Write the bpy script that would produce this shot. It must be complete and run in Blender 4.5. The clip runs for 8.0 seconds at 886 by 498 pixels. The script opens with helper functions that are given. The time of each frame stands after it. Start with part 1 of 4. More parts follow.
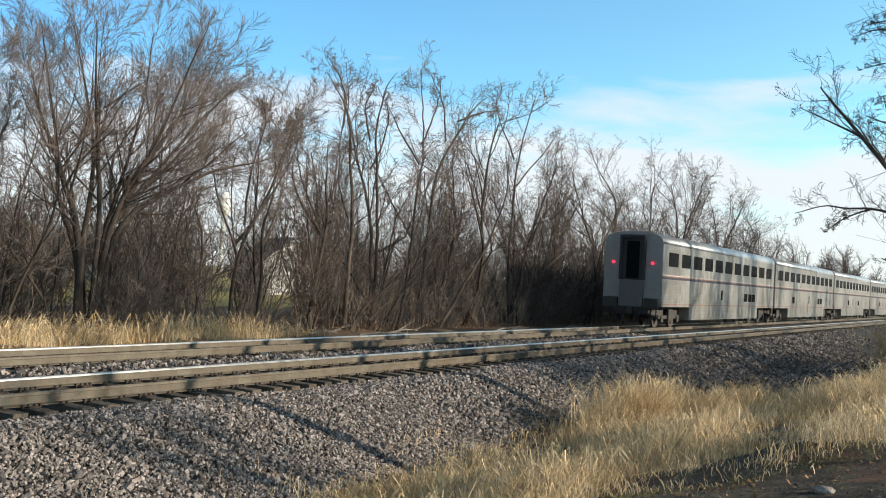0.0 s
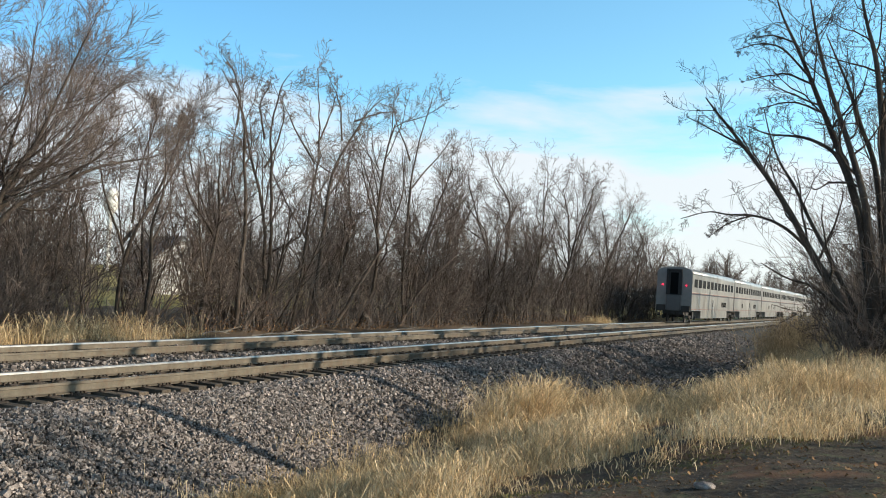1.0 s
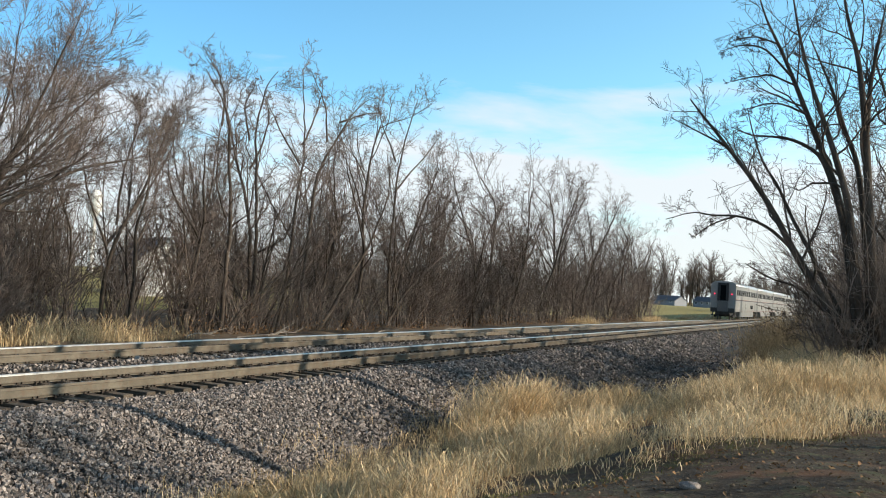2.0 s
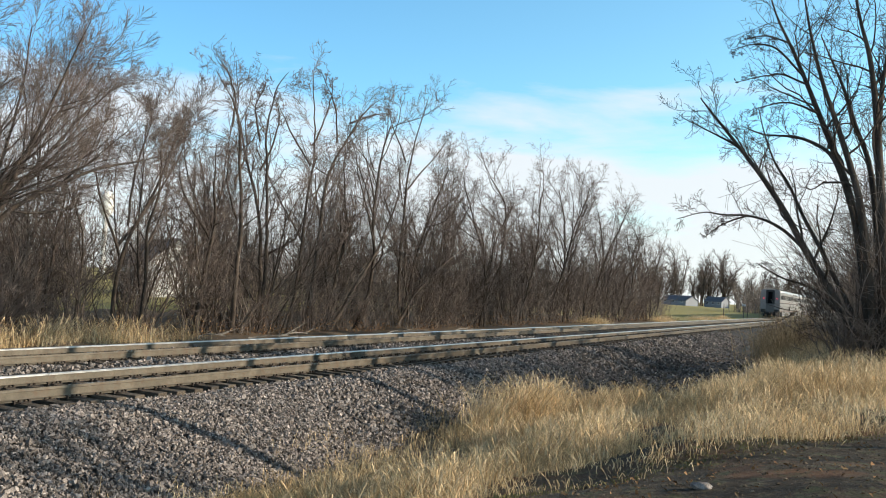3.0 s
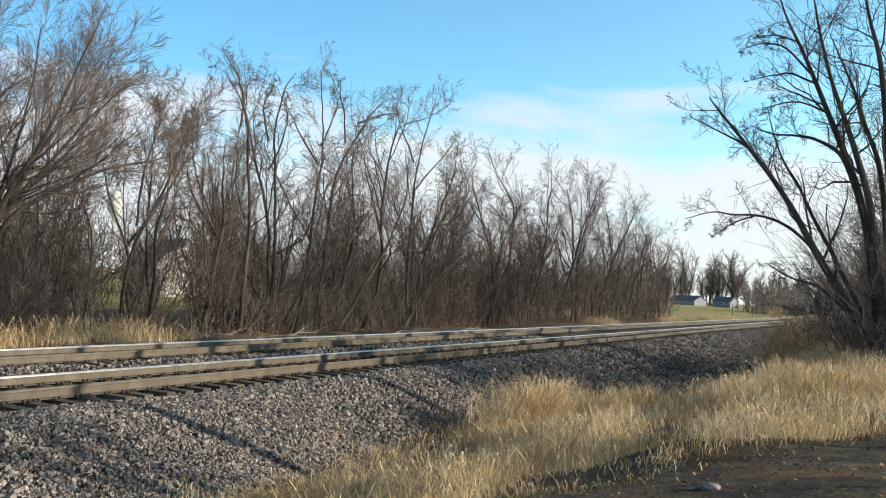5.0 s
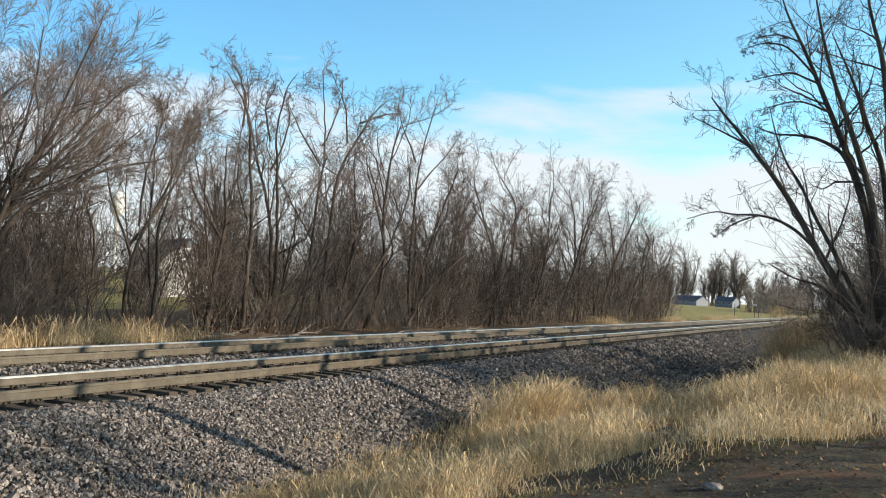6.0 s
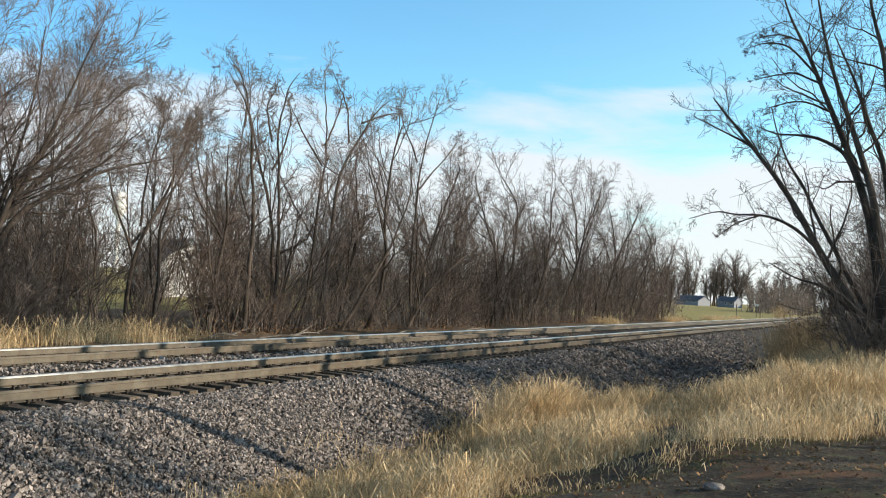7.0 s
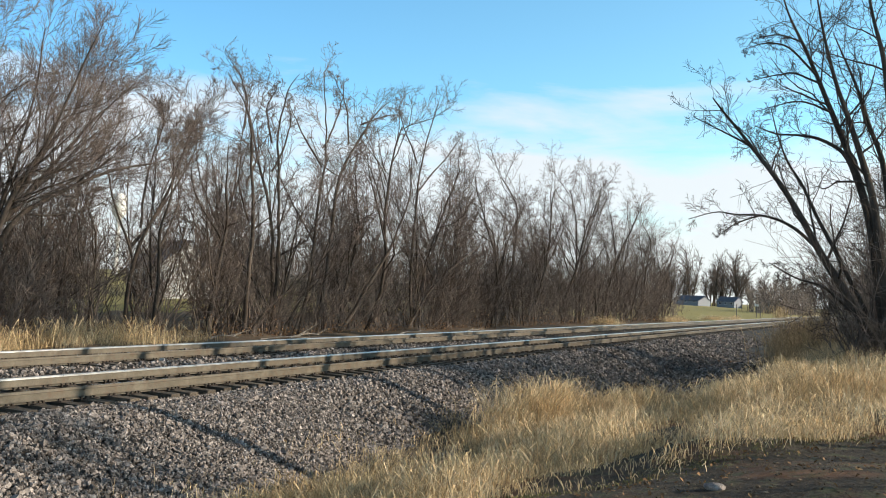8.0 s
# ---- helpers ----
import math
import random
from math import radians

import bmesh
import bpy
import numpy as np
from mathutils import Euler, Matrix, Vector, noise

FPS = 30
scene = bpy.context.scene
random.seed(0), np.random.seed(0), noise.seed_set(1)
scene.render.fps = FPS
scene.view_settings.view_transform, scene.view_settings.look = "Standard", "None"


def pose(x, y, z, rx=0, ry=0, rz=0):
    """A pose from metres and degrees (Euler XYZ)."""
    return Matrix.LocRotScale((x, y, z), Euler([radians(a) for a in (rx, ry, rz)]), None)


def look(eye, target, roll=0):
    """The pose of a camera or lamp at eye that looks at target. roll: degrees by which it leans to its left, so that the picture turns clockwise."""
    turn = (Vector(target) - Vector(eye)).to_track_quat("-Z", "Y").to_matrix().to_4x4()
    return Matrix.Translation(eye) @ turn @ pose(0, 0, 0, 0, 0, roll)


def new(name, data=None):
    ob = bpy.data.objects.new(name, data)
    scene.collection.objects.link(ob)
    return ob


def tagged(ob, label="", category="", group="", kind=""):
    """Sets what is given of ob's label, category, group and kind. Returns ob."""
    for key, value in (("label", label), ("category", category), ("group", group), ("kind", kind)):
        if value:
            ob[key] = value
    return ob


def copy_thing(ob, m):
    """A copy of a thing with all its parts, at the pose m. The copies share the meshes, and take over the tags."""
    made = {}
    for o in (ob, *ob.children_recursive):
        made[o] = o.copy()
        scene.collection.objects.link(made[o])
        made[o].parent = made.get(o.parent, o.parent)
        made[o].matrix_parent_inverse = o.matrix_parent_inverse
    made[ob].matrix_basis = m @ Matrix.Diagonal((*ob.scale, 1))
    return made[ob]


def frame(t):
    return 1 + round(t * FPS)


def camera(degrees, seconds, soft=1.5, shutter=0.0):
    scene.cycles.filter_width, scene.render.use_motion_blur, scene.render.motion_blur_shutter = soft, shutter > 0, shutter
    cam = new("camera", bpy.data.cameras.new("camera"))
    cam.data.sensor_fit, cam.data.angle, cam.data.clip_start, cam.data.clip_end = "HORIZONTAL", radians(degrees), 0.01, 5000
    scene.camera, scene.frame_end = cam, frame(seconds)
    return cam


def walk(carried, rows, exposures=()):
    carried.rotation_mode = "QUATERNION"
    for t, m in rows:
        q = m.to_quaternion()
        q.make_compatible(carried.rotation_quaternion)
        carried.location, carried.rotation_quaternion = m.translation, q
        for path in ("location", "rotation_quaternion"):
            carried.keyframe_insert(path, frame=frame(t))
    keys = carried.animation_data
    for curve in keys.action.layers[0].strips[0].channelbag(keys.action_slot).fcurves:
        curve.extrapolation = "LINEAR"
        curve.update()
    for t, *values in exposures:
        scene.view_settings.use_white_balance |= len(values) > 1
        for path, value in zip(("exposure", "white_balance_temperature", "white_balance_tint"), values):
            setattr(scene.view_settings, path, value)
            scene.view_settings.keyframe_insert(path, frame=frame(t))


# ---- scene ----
# camera on a tripod beside a double-track railway; x runs across the tracks, y along them, z = 0 at rail top
cam = camera(49.5, 8.0, soft=1.0)
EYE = 1.94
AIM = [
    (0.0, 31.142, 1.751, -3.208), (0.5, 27.071, 1.816, -3.800), (1.0, 24.913, 2.184, -3.611), (1.5, 23.923, 2.298, -3.501),
    (3.0, 24.679, 2.285, -3.359), (3.5, 24.862, 2.266, -3.385), (4.0, 24.982, 2.264, -3.357), (4.5, 25.077, 2.257, -3.360),
    (6.0, 25.274, 2.243, -3.356), (6.5, 25.323, 2.239, -3.372), (7.0, 25.369, 2.237, -3.359), (7.5, 25.420, 2.245, -3.350),
    (8.0, 25.371, 2.293, -3.202),
]


def aim(yaw, pitch, roll):
    return pose(0, 0, EYE, 0, 0, yaw) @ pose(0, 0, 0, pitch) @ pose(0, 0, 0, 0, roll) @ pose(0, 0, 0, 90)


walk(cam, [(t, aim(yaw, pitch, roll)) for t, yaw, pitch, roll in AIM])

# ---- sky and sun ----
SUN_AZ, SUN_EL = 16.0, 17.5      # degrees from +x towards +y, and above the horizon
scene.view_settings.exposure = 0.0
sun = new("sun", bpy.data.lights.new("sun", "SUN"))
sun.data.energy, sun.data.angle, sun.data.color = 6.0, radians(0.5), (1.0, 0.86, 0.67)
sd = Vector((math.cos(radians(SUN_EL)) * math.cos(radians(SUN_AZ)), math.cos(radians(SUN_EL)) * math.sin(radians(SUN_AZ)), math.sin(radians(SUN_EL))))
sun.matrix_world = look(sd * 100, (0, 0, 0))


def node(nt, kind, **kw):
    n = nt.nodes.new(kind)
    for key, value in kw.items():
        if key in n.inputs.keys():
            n.inputs[key].default_value = value
    return n


def ramp(nt, source, stops, mode="LINEAR"):
    r = nt.nodes.new("ShaderNodeValToRGB")
    r.color_ramp.interpolation = mode
    el = r.color_ramp.elements
    while len(el) < len(stops):
        el.new(0.5)
    for e, (p, c) in zip(el, stops):
        e.position = p
        e.color = (*c, 1) if len(c) == 3 else c
    nt.links.new(source, r.inputs["Fac"])
    return r.outputs["Color"]


def mixed(nt, fac, a, b, blend="MIX"):
    m = nt.nodes.new("ShaderNodeMix")
    m.data_type, m.blend_type = "RGBA", blend
    for src, i in ((fac, 0), (a, 6), (b, 7)):
        if isinstance(src, (int, float)):
            m.inputs[i].default_value = src
        elif isinstance(src, tuple):
            m.inputs[i].default_value = (*src, 1)
        else:
            nt.links.new(src, m.inputs[i])
    return m.outputs[2]


def maths(nt, op, a, b=0.0, clamp=False):
    m = nt.nodes.new("ShaderNodeMath")
    m.operation, m.use_clamp = op, clamp
    for i, src in enumerate((a, b)):
        if isinstance(src, (int, float)):
            m.inputs[i].default_value = src
        else:
            nt.links.new(src, m.inputs[i])
    m.inputs[2].default_value = 0.5
    return m.outputs[0]


world = bpy.data.worlds.new("world")
scene.world = world
world.use_nodes = True
wt = world.node_tree
wt.nodes.clear()
sky = wt.nodes.new("ShaderNodeTexSky")
sky.sky_type, sky.sun_disc, sky.sun_elevation, sky.sun_rotation = "NISHITA", False, radians(SUN_EL), radians(90 - SUN_AZ)
sky.air_density, sky.dust_density, sky.ozone_density = 1.0, 0.3, 2.5
geo = wt.nodes.new("ShaderNodeTexCoord")
sep = wt.nodes.new("ShaderNodeSeparateXYZ")
wt.links.new(geo.outputs["Generated"], sep.inputs[0])
mp = wt.nodes.new("ShaderNodeMapping")
mp.inputs["Scale"].default_value = (2.2, 2.2, 11.0)
mp.inputs["Rotation"].default_value = (0.05, 0.03, 0.3)
wt.links.new(geo.outputs["Generated"], mp.inputs[0])
cn = node(wt, "ShaderNodeTexNoise", Scale=1.6, Detail=7.0, Roughness=0.55, Distortion=0.25)
wt.links.new(mp.outputs[0], cn.inputs["Vector"])
# thin streaks high up, thickening to a bright bank of cloud towards the horizon
low = maths(wt, "MULTIPLY_ADD", sep.outputs["Z"], -3.2, True)
low.node.inputs[2].default_value = 0.75
cover = maths(wt, "ADD", cn.outputs["Fac"], low)
cloud = ramp(wt, cover, [(0.62, (0, 0, 0)), (0.88, (1, 1, 1))])
near = mixed(wt, ramp(wt, maths(wt, "MULTIPLY_ADD", sep.outputs["X"], 0.5), [(0.10, (0, 0, 0)), (0.52, (1, 1, 1))]), (1.42, 2.45, 2.85), (2.85, 3.75, 3.45))   # paler towards the sun
shade = mixed(wt, ramp(wt, sep.outputs["Z"], [(0.33, (0, 0, 0)), (0.6, (1, 1, 1))]), near, (1.85, 1.32, 0.92))
tint = mixed(wt, 1.0, sky.outputs[0], shade, "MULTIPLY")
both = mixed(wt, maths(wt, "MULTIPLY", cloud, 0.9), tint, (10.7, 11.0, 11.4))
bg = node(wt, "ShaderNodeBackground", Strength=0.085)
wt.links.new(both, bg.inputs["Color"])
wt.links.new(bg.outputs[0], wt.nodes.new("ShaderNodeOutputWorld").inputs[0])


# ---- materials ----
def material(name, colours, scale=6.0, rough=0.85, bump=0.3, fine=60.0, metal=0.0, random_from="", spread=0.35, stretch=(1, 1, 1), stain_or_shade=None, depth=0.02):
    """colours: dark to light, mixed by noise at two scales; random_from 'object' or 'island' varies the brightness of repeats."""
    m = bpy.data.materials.new(name)
    m.use_nodes = True
    nt = m.node_tree
    b = nt.nodes["Principled BSDF"]
    tc = nt.nodes.new("ShaderNodeTexCoord")
    mp = nt.nodes.new("ShaderNodeMapping")
    mp.inputs["Scale"].default_value = stretch
    nt.links.new(tc.outputs["Object"], mp.inputs[0])
    a = node(nt, "ShaderNodeTexNoise", Scale=scale, Detail=5.0, Roughness=0.6)
    c = node(nt, "ShaderNodeTexNoise", Scale=fine, Detail=3.0, Roughness=0.65)
    for n in (a, c):
        nt.links.new(mp.outputs[0], n.inputs["Vector"])
    f = maths(nt, "ADD", maths(nt, "MULTIPLY", a.outputs["Fac"], 0.6), maths(nt, "MULTIPLY", c.outputs["Fac"], 0.4))
    n = len(colours)
    col = ramp(nt, f, [(0.32 + 0.36 * i / max(1, n - 1), k) for i, k in enumerate(colours)])
    if random_from:
        if random_from == "object":
            r = nt.nodes.new("ShaderNodeObjectInfo").outputs["Random"]
        else:
            r = nt.nodes.new("ShaderNodeNewGeometry").outputs["Random Per Island"]
        lo, hi = 1 - spread, 1 + spread
        col = mixed(nt, 1.0, col, ramp(nt, r, [(0.0, (lo, lo, lo)), (1.0, (hi, hi, hi))]), "MULTIPLY")
    if stain_or_shade:
        colour, size, amount = stain_or_shade
        s = node(nt, "ShaderNodeTexNoise", Scale=size, Detail=6.0, Roughness=0.7)
        nt.links.new(mp.outputs[0], s.inputs["Vector"])
        col = mixed(nt, ramp(nt, s.outputs["Fac"], [(0.5, (0, 0, 0)), (0.68, (amount, amount, amount))]), col, colour)
    nt.links.new(col, b.inputs["Base Color"])
    b.inputs["Metallic"].default_value = metal
    nt.links.new(ramp(nt, f, [(0.3, (rough - 0.1,) * 3), (0.7, (min(1, rough + 0.08),) * 3)]), b.inputs["Roughness"])
    if bump:
        bp = node(nt, "ShaderNodeBump", Strength=bump, Distance=depth)
        nt.links.new(f, bp.inputs["Height"])
        nt.links.new(bp.outputs[0], b.inputs["Normal"])
    return m


STONE = material("crushed_granite", [(0.070, 0.061, 0.056), (0.19, 0.166, 0.153), (0.42, 0.374, 0.346)], 9, 0.9, 0.5, 90, random_from="island", spread=0.75)
# near-black on purpose: the shade in the gaps between stones is in this colour
SHADED_BED = material("ballast_bed", [(0.012, 0.010, 0.009), (0.038, 0.034, 0.031), (0.10, 0.09, 0.082)], 16, 0.95, 1.0, 26, depth=0.06)
RAIL = material("weathered_rail_steel", [(0.070, 0.058, 0.041), (0.118, 0.101, 0.076), (0.18, 0.157, 0.12)], 3, 0.6, 0.2, 40, metal=0.1, stain_or_shade=((0.10, 0.055, 0.03), 5, 0.7))
RAILTOP = material("polished_rail_head", [(0.46, 0.45, 0.43), (0.58, 0.57, 0.55)], 4, 0.14, 0.0, 50, metal=1.0)
GAUGEFACE = material("worn_gauge_face", [(0.56, 0.54, 0.51), (0.70, 0.68, 0.65)], 4, 0.34, 0.0, 50, metal=1.0)
TIE = material("creosoted_tie", [(0.035, 0.028, 0.022), (0.085, 0.068, 0.052), (0.16, 0.13, 0.10)], 5, 0.9, 0.6, 40, random_from="object", spread=0.4, stretch=(1, 8, 8))
IRON = material("rusty_iron", [(0.022, 0.017, 0.014), (0.06, 0.043, 0.032)], 10, 0.85, 0.4, 60)
BARK = material("grey_bark", [(0.029, 0.021, 0.017), (0.067, 0.052, 0.041), (0.144, 0.112, 0.090)], 4, 0.95, 0.8, 30, random_from="object", spread=0.3, stretch=(1, 1, 0.25))
TWIG = material("brown_twigs", [(0.078, 0.061, 0.052), (0.145, 0.114, 0.098), (0.235, 0.188, 0.162)], 1.5, 0.9, 0.0, 12, random_from="object", spread=0.3)
DARKTWIG = material("dark_twigs", [(0.040, 0.029, 0.023), (0.088, 0.062, 0.050)], 1.5, 0.9, 0.0, 12, random_from="object", spread=0.3)
BRUSH = material("reddish_brush", [(0.080, 0.066, 0.056), (0.165, 0.134, 0.115), (0.29, 0.24, 0.205)], 0.7, 0.95, 0.0, 8, random_from="island", spread=0.6)

DEADWEED = material("dead_weeds", [(0.22, 0.155, 0.08), (0.38, 0.275, 0.15), (0.54, 0.41, 0.24)], 0.9, 0.9, 0.0, 8, random_from="island", spread=0.4)


def part(name, me, mat, parent, label=""):
    """One mesh under a thing or a part."""
    if isinstance(me, bmesh.types.BMesh):
        bm, me = me, bpy.data.meshes.new(name)
        bm.to_mesh(me)
        bm.free()
    if mat and not me.materials:
        me.materials.append(mat)
    ob = new(name, me)
    ob.parent = parent
    return tagged(ob, label)


def np_mesh(name, V, F, smooth=False):
    """A mesh from arrays of corners and of equal-sided faces."""
    V, F = np.asarray(V, np.float32), np.asarray(F, np.int32)
    me = bpy.data.meshes.new(name)
    m, k = F.shape
    me.vertices.add(len(V))
    me.vertices.foreach_set("co", V.ravel())
    me.loops.add(m * k)
    me.loops.foreach_set("vertex_index", F.ravel())
    me.polygons.add(m)
    me.polygons.foreach_set("loop_start", np.arange(0, m * k, k, dtype=np.int32))
    me.polygons.foreach_set("use_smooth", np.full(m, smooth, dtype=bool))
    me.update(calc_edges=True)
    return me


def box(bm, x0, y0, z0, x1, y1, z1, bevel=0.0):
    r = bmesh.ops.create_cube(bm, size=1, matrix=Matrix.Translation(((x0 + x1) / 2, (y0 + y1) / 2, (z0 + z1) / 2)) @ Matrix.Diagonal((x1 - x0, y1 - y0, z1 - z0, 1)))
    if bevel:
        edges = list({e for v in r["verts"] for e in v.link_edges})
        bmesh.ops.bevel(bm, geom=edges, offset=bevel, segments=2, affect="EDGES", profile=0.5)
    return bm


def one_box(*a):
    return box(bmesh.new(), *a)


def rod(bm, p, q, r0, r1=None, n=10):
    """A closed round bar from p to q."""
    p, q = Vector(p), Vector(q)
    turn = (q - p).to_track_quat("Z", "Y").to_matrix().to_4x4()
    bmesh.ops.create_cone(bm, cap_ends=True, segments=n, radius1=r0, radius2=r0 if r1 is None else r1, depth=(q - p).length, matrix=Matrix.Translation((p + q) / 2) @ turn)
    return bm


# ---- ground ----
PROFILE_X = [-3000, -400, -120, -60, -30, -24, -21, -19.6, -18.6, -10.7, -8.7, -7.3, -5.2, -3.6, -2.2, 0, 6, 60, 400, 3000]
PROFILE_Z = [0.3, 0.3, -0.2, -0.8, -0.65, -0.42, -0.32, -0.42, -0.50, -0.52, -1.02, -1.05, -0.75, -0.20, 0.18, 0.42, 0.46, 0.5, 0.5, 0.5]


def ground_z(x, y):
    z = np.interp(x, PROFILE_X, PROFILE_Z)
    far = np.clip((np.asarray(y) - 170) / 230, 0, 1)
    z = z + far * (x < -20) * np.clip((-20 - x) / 15, 0, 1) * 0.9
    return z + 0.05 * np.sin(x * 1.7 + y * 0.9) * (np.abs(x + 14) > 5) + 0.04 * np.sin(y * 2.1 - x) * (np.abs(x + 14) > 5)


def ground_material():
    m = bpy.data.materials.new("ground")
    m.use_nodes = True
    nt = m.node_tree
    b = nt.nodes["Principled BSDF"]
    pos = nt.nodes.new("ShaderNodeNewGeometry").outputs["Position"]
    s = nt.nodes.new("ShaderNodeSeparateXYZ")
    nt.links.new(pos, s.inputs[0])
    big = node(nt, "ShaderNodeTexNoise", Scale=0.35, Detail=6.0, Roughness=0.6)
    mid = node(nt, "ShaderNodeTexNoise", Scale=3.2, Detail=6.0, Roughness=0.7)
    fine = node(nt, "ShaderNodeTexNoise", Scale=24.0, Detail=5.0, Roughness=0.7)
    for n in (big, mid, fine):
        nt.links.new(pos, n.inputs["Vector"])
    mix_f = maths(nt, "ADD", maths(nt, "MULTIPLY", mid.outputs["Fac"], 0.5), maths(nt, "MULTIPLY", fine.outputs["Fac"], 0.5))
    soil = ramp(nt, mix_f, [(0.36, (0.018, 0.013, 0.008)), (0.5, (0.068, 0.048, 0.030)), (0.62, (0.18, 0.13, 0.082))])
    clay = mixed(nt, ramp(nt, big.outputs["Fac"], [(0.52, (0, 0, 0)), (0.62, (0.75, 0.75, 0.75))]), soil, mixed(nt, fine.outputs["Fac"], (0.10, 0.045, 0.02), (0.30, 0.14, 0.07)))
    # a long smear of orange clay on the path
    dx = maths(nt, "MULTIPLY", maths(nt, "ADD", s.outputs["X"], 0.72), 0.95)
    dy = maths(nt, "MULTIPLY", maths(nt, "SUBTRACT", s.outputs["Y"], 9.56), 2.2)
    smear = maths(nt, "ADD", maths(nt, "ADD", maths(nt, "MULTIPLY", dx, dx), maths(nt, "MULTIPLY", dy, dy)), maths(nt, "MULTIPLY", mid.outputs["Fac"], 0.9))
    clay = mixed(nt, ramp(nt, smear, [(0.38, (0.85, 0.85, 0.85)), (1.0, (0, 0, 0))]), clay, mixed(nt, fine.outputs["Fac"], (0.13, 0.05, 0.02), (0.36, 0.17, 0.08)))
    moss = mixed(nt, ramp(nt, mid.outputs["Fac"], [(0.52, (0, 0, 0)), (0.64, (0.7, 0.7, 0.7))]), clay, mixed(nt, fine.outputs["Fac"], (0.03, 0.04, 0.012), (0.12, 0.14, 0.05)))
    litter = ramp(nt, mix_f, [(0.33, (0.05, 0.035, 0.022)), (0.5, (0.13, 0.09, 0.055)), (0.66, (0.26, 0.18, 0.10))])
    lawn = ramp(nt, mix_f, [(0.3, (0.15, 0.13, 0.035)), (0.5, (0.33, 0.28, 0.085)), (0.7, (0.48, 0.40, 0.15))])
    wob = maths(nt, "MULTIPLY", big.outputs["Fac"], 8.0)
    # woodland litter beyond the tracks, lawn far off and behind the wood
    wood = maths(nt, "LESS_THAN", s.outputs["X"], -9.0)
    col = mixed(nt, wood, moss, litter)
    lawn1 = maths(nt, "GREATER_THAN", maths(nt, "ADD", s.outputs["Y"], wob), 121.0)
    lawn2 = maths(nt, "LESS_THAN", maths(nt, "ADD", s.outputs["X"], wob), -40.0)
    side = maths(nt, "LESS_THAN", s.outputs["X"], -20.5)
    col = mixed(nt, maths(nt, "MULTIPLY", maths(nt, "MAXIMUM", lawn1, lawn2), side), col, lawn)
    nt.links.new(col, b.inputs["Base Color"])
    b.inputs["Roughness"].default_value = 0.95
    bp = node(nt, "ShaderNodeBump", Strength=0.9, Distance=0.05)
    nt.links.new(mix_f, bp.inputs["Height"])
    nt.links.new(bp.outputs[0], b.inputs["Normal"])
    return m


def build_ground():
    xs = np.unique(np.concatenate([np.linspace(-3000, -150, 14), np.linspace(-150, -30, 20), np.arange(-30, 8, 0.3), np.linspace(8, 60, 14), np.linspace(60, 3000, 12)]))
    ys = np.unique(np.concatenate([np.linspace(-400, -20, 12), np.arange(-20, 60, 0.6), np.linspace(60, 450, 90), np.linspace(450, 4500, 16)]))
    X, Y = np.meshgrid(xs, ys)
    V = np.stack([X, Y, ground_z(X, Y)], -1).reshape(-1, 3)
    nx, ny = len(xs), len(ys)
    i = (np.arange(ny - 1)[:, None] * nx + np.arange(nx - 1)[None, :]).ravel()
    me = np_mesh("ground", V, np.stack([i, i + 1, i + nx + 1, i + nx], 1), True)
    me.materials.append(ground_material())
    tagged(new("ground", me), "uneven bare dirt, leaf litter and rough winter lawn", "ground", kind="structure")


build_ground()

# ballast bed: one long low embankment under both tracks
NEAR, FAR = -12.52, -17.04        # the centres of the two tracks
GAUGE = 0.7525                    # from a track's centre to the middle of a rail head
BALLAST_X = [-19.9, -18.7, -15.4, -14.8, -14.2, -13.9, -11.15, -10.9, -10.4, -7.9]
BALLAST_Z = [-0.55, -0.225, -0.225, -0.30, -0.22, -0.245, -0.245, -0.235, -0.27, -1.10]


def ballast_z(x):
    return np.interp(x, BALLAST_X, BALLAST_Z)


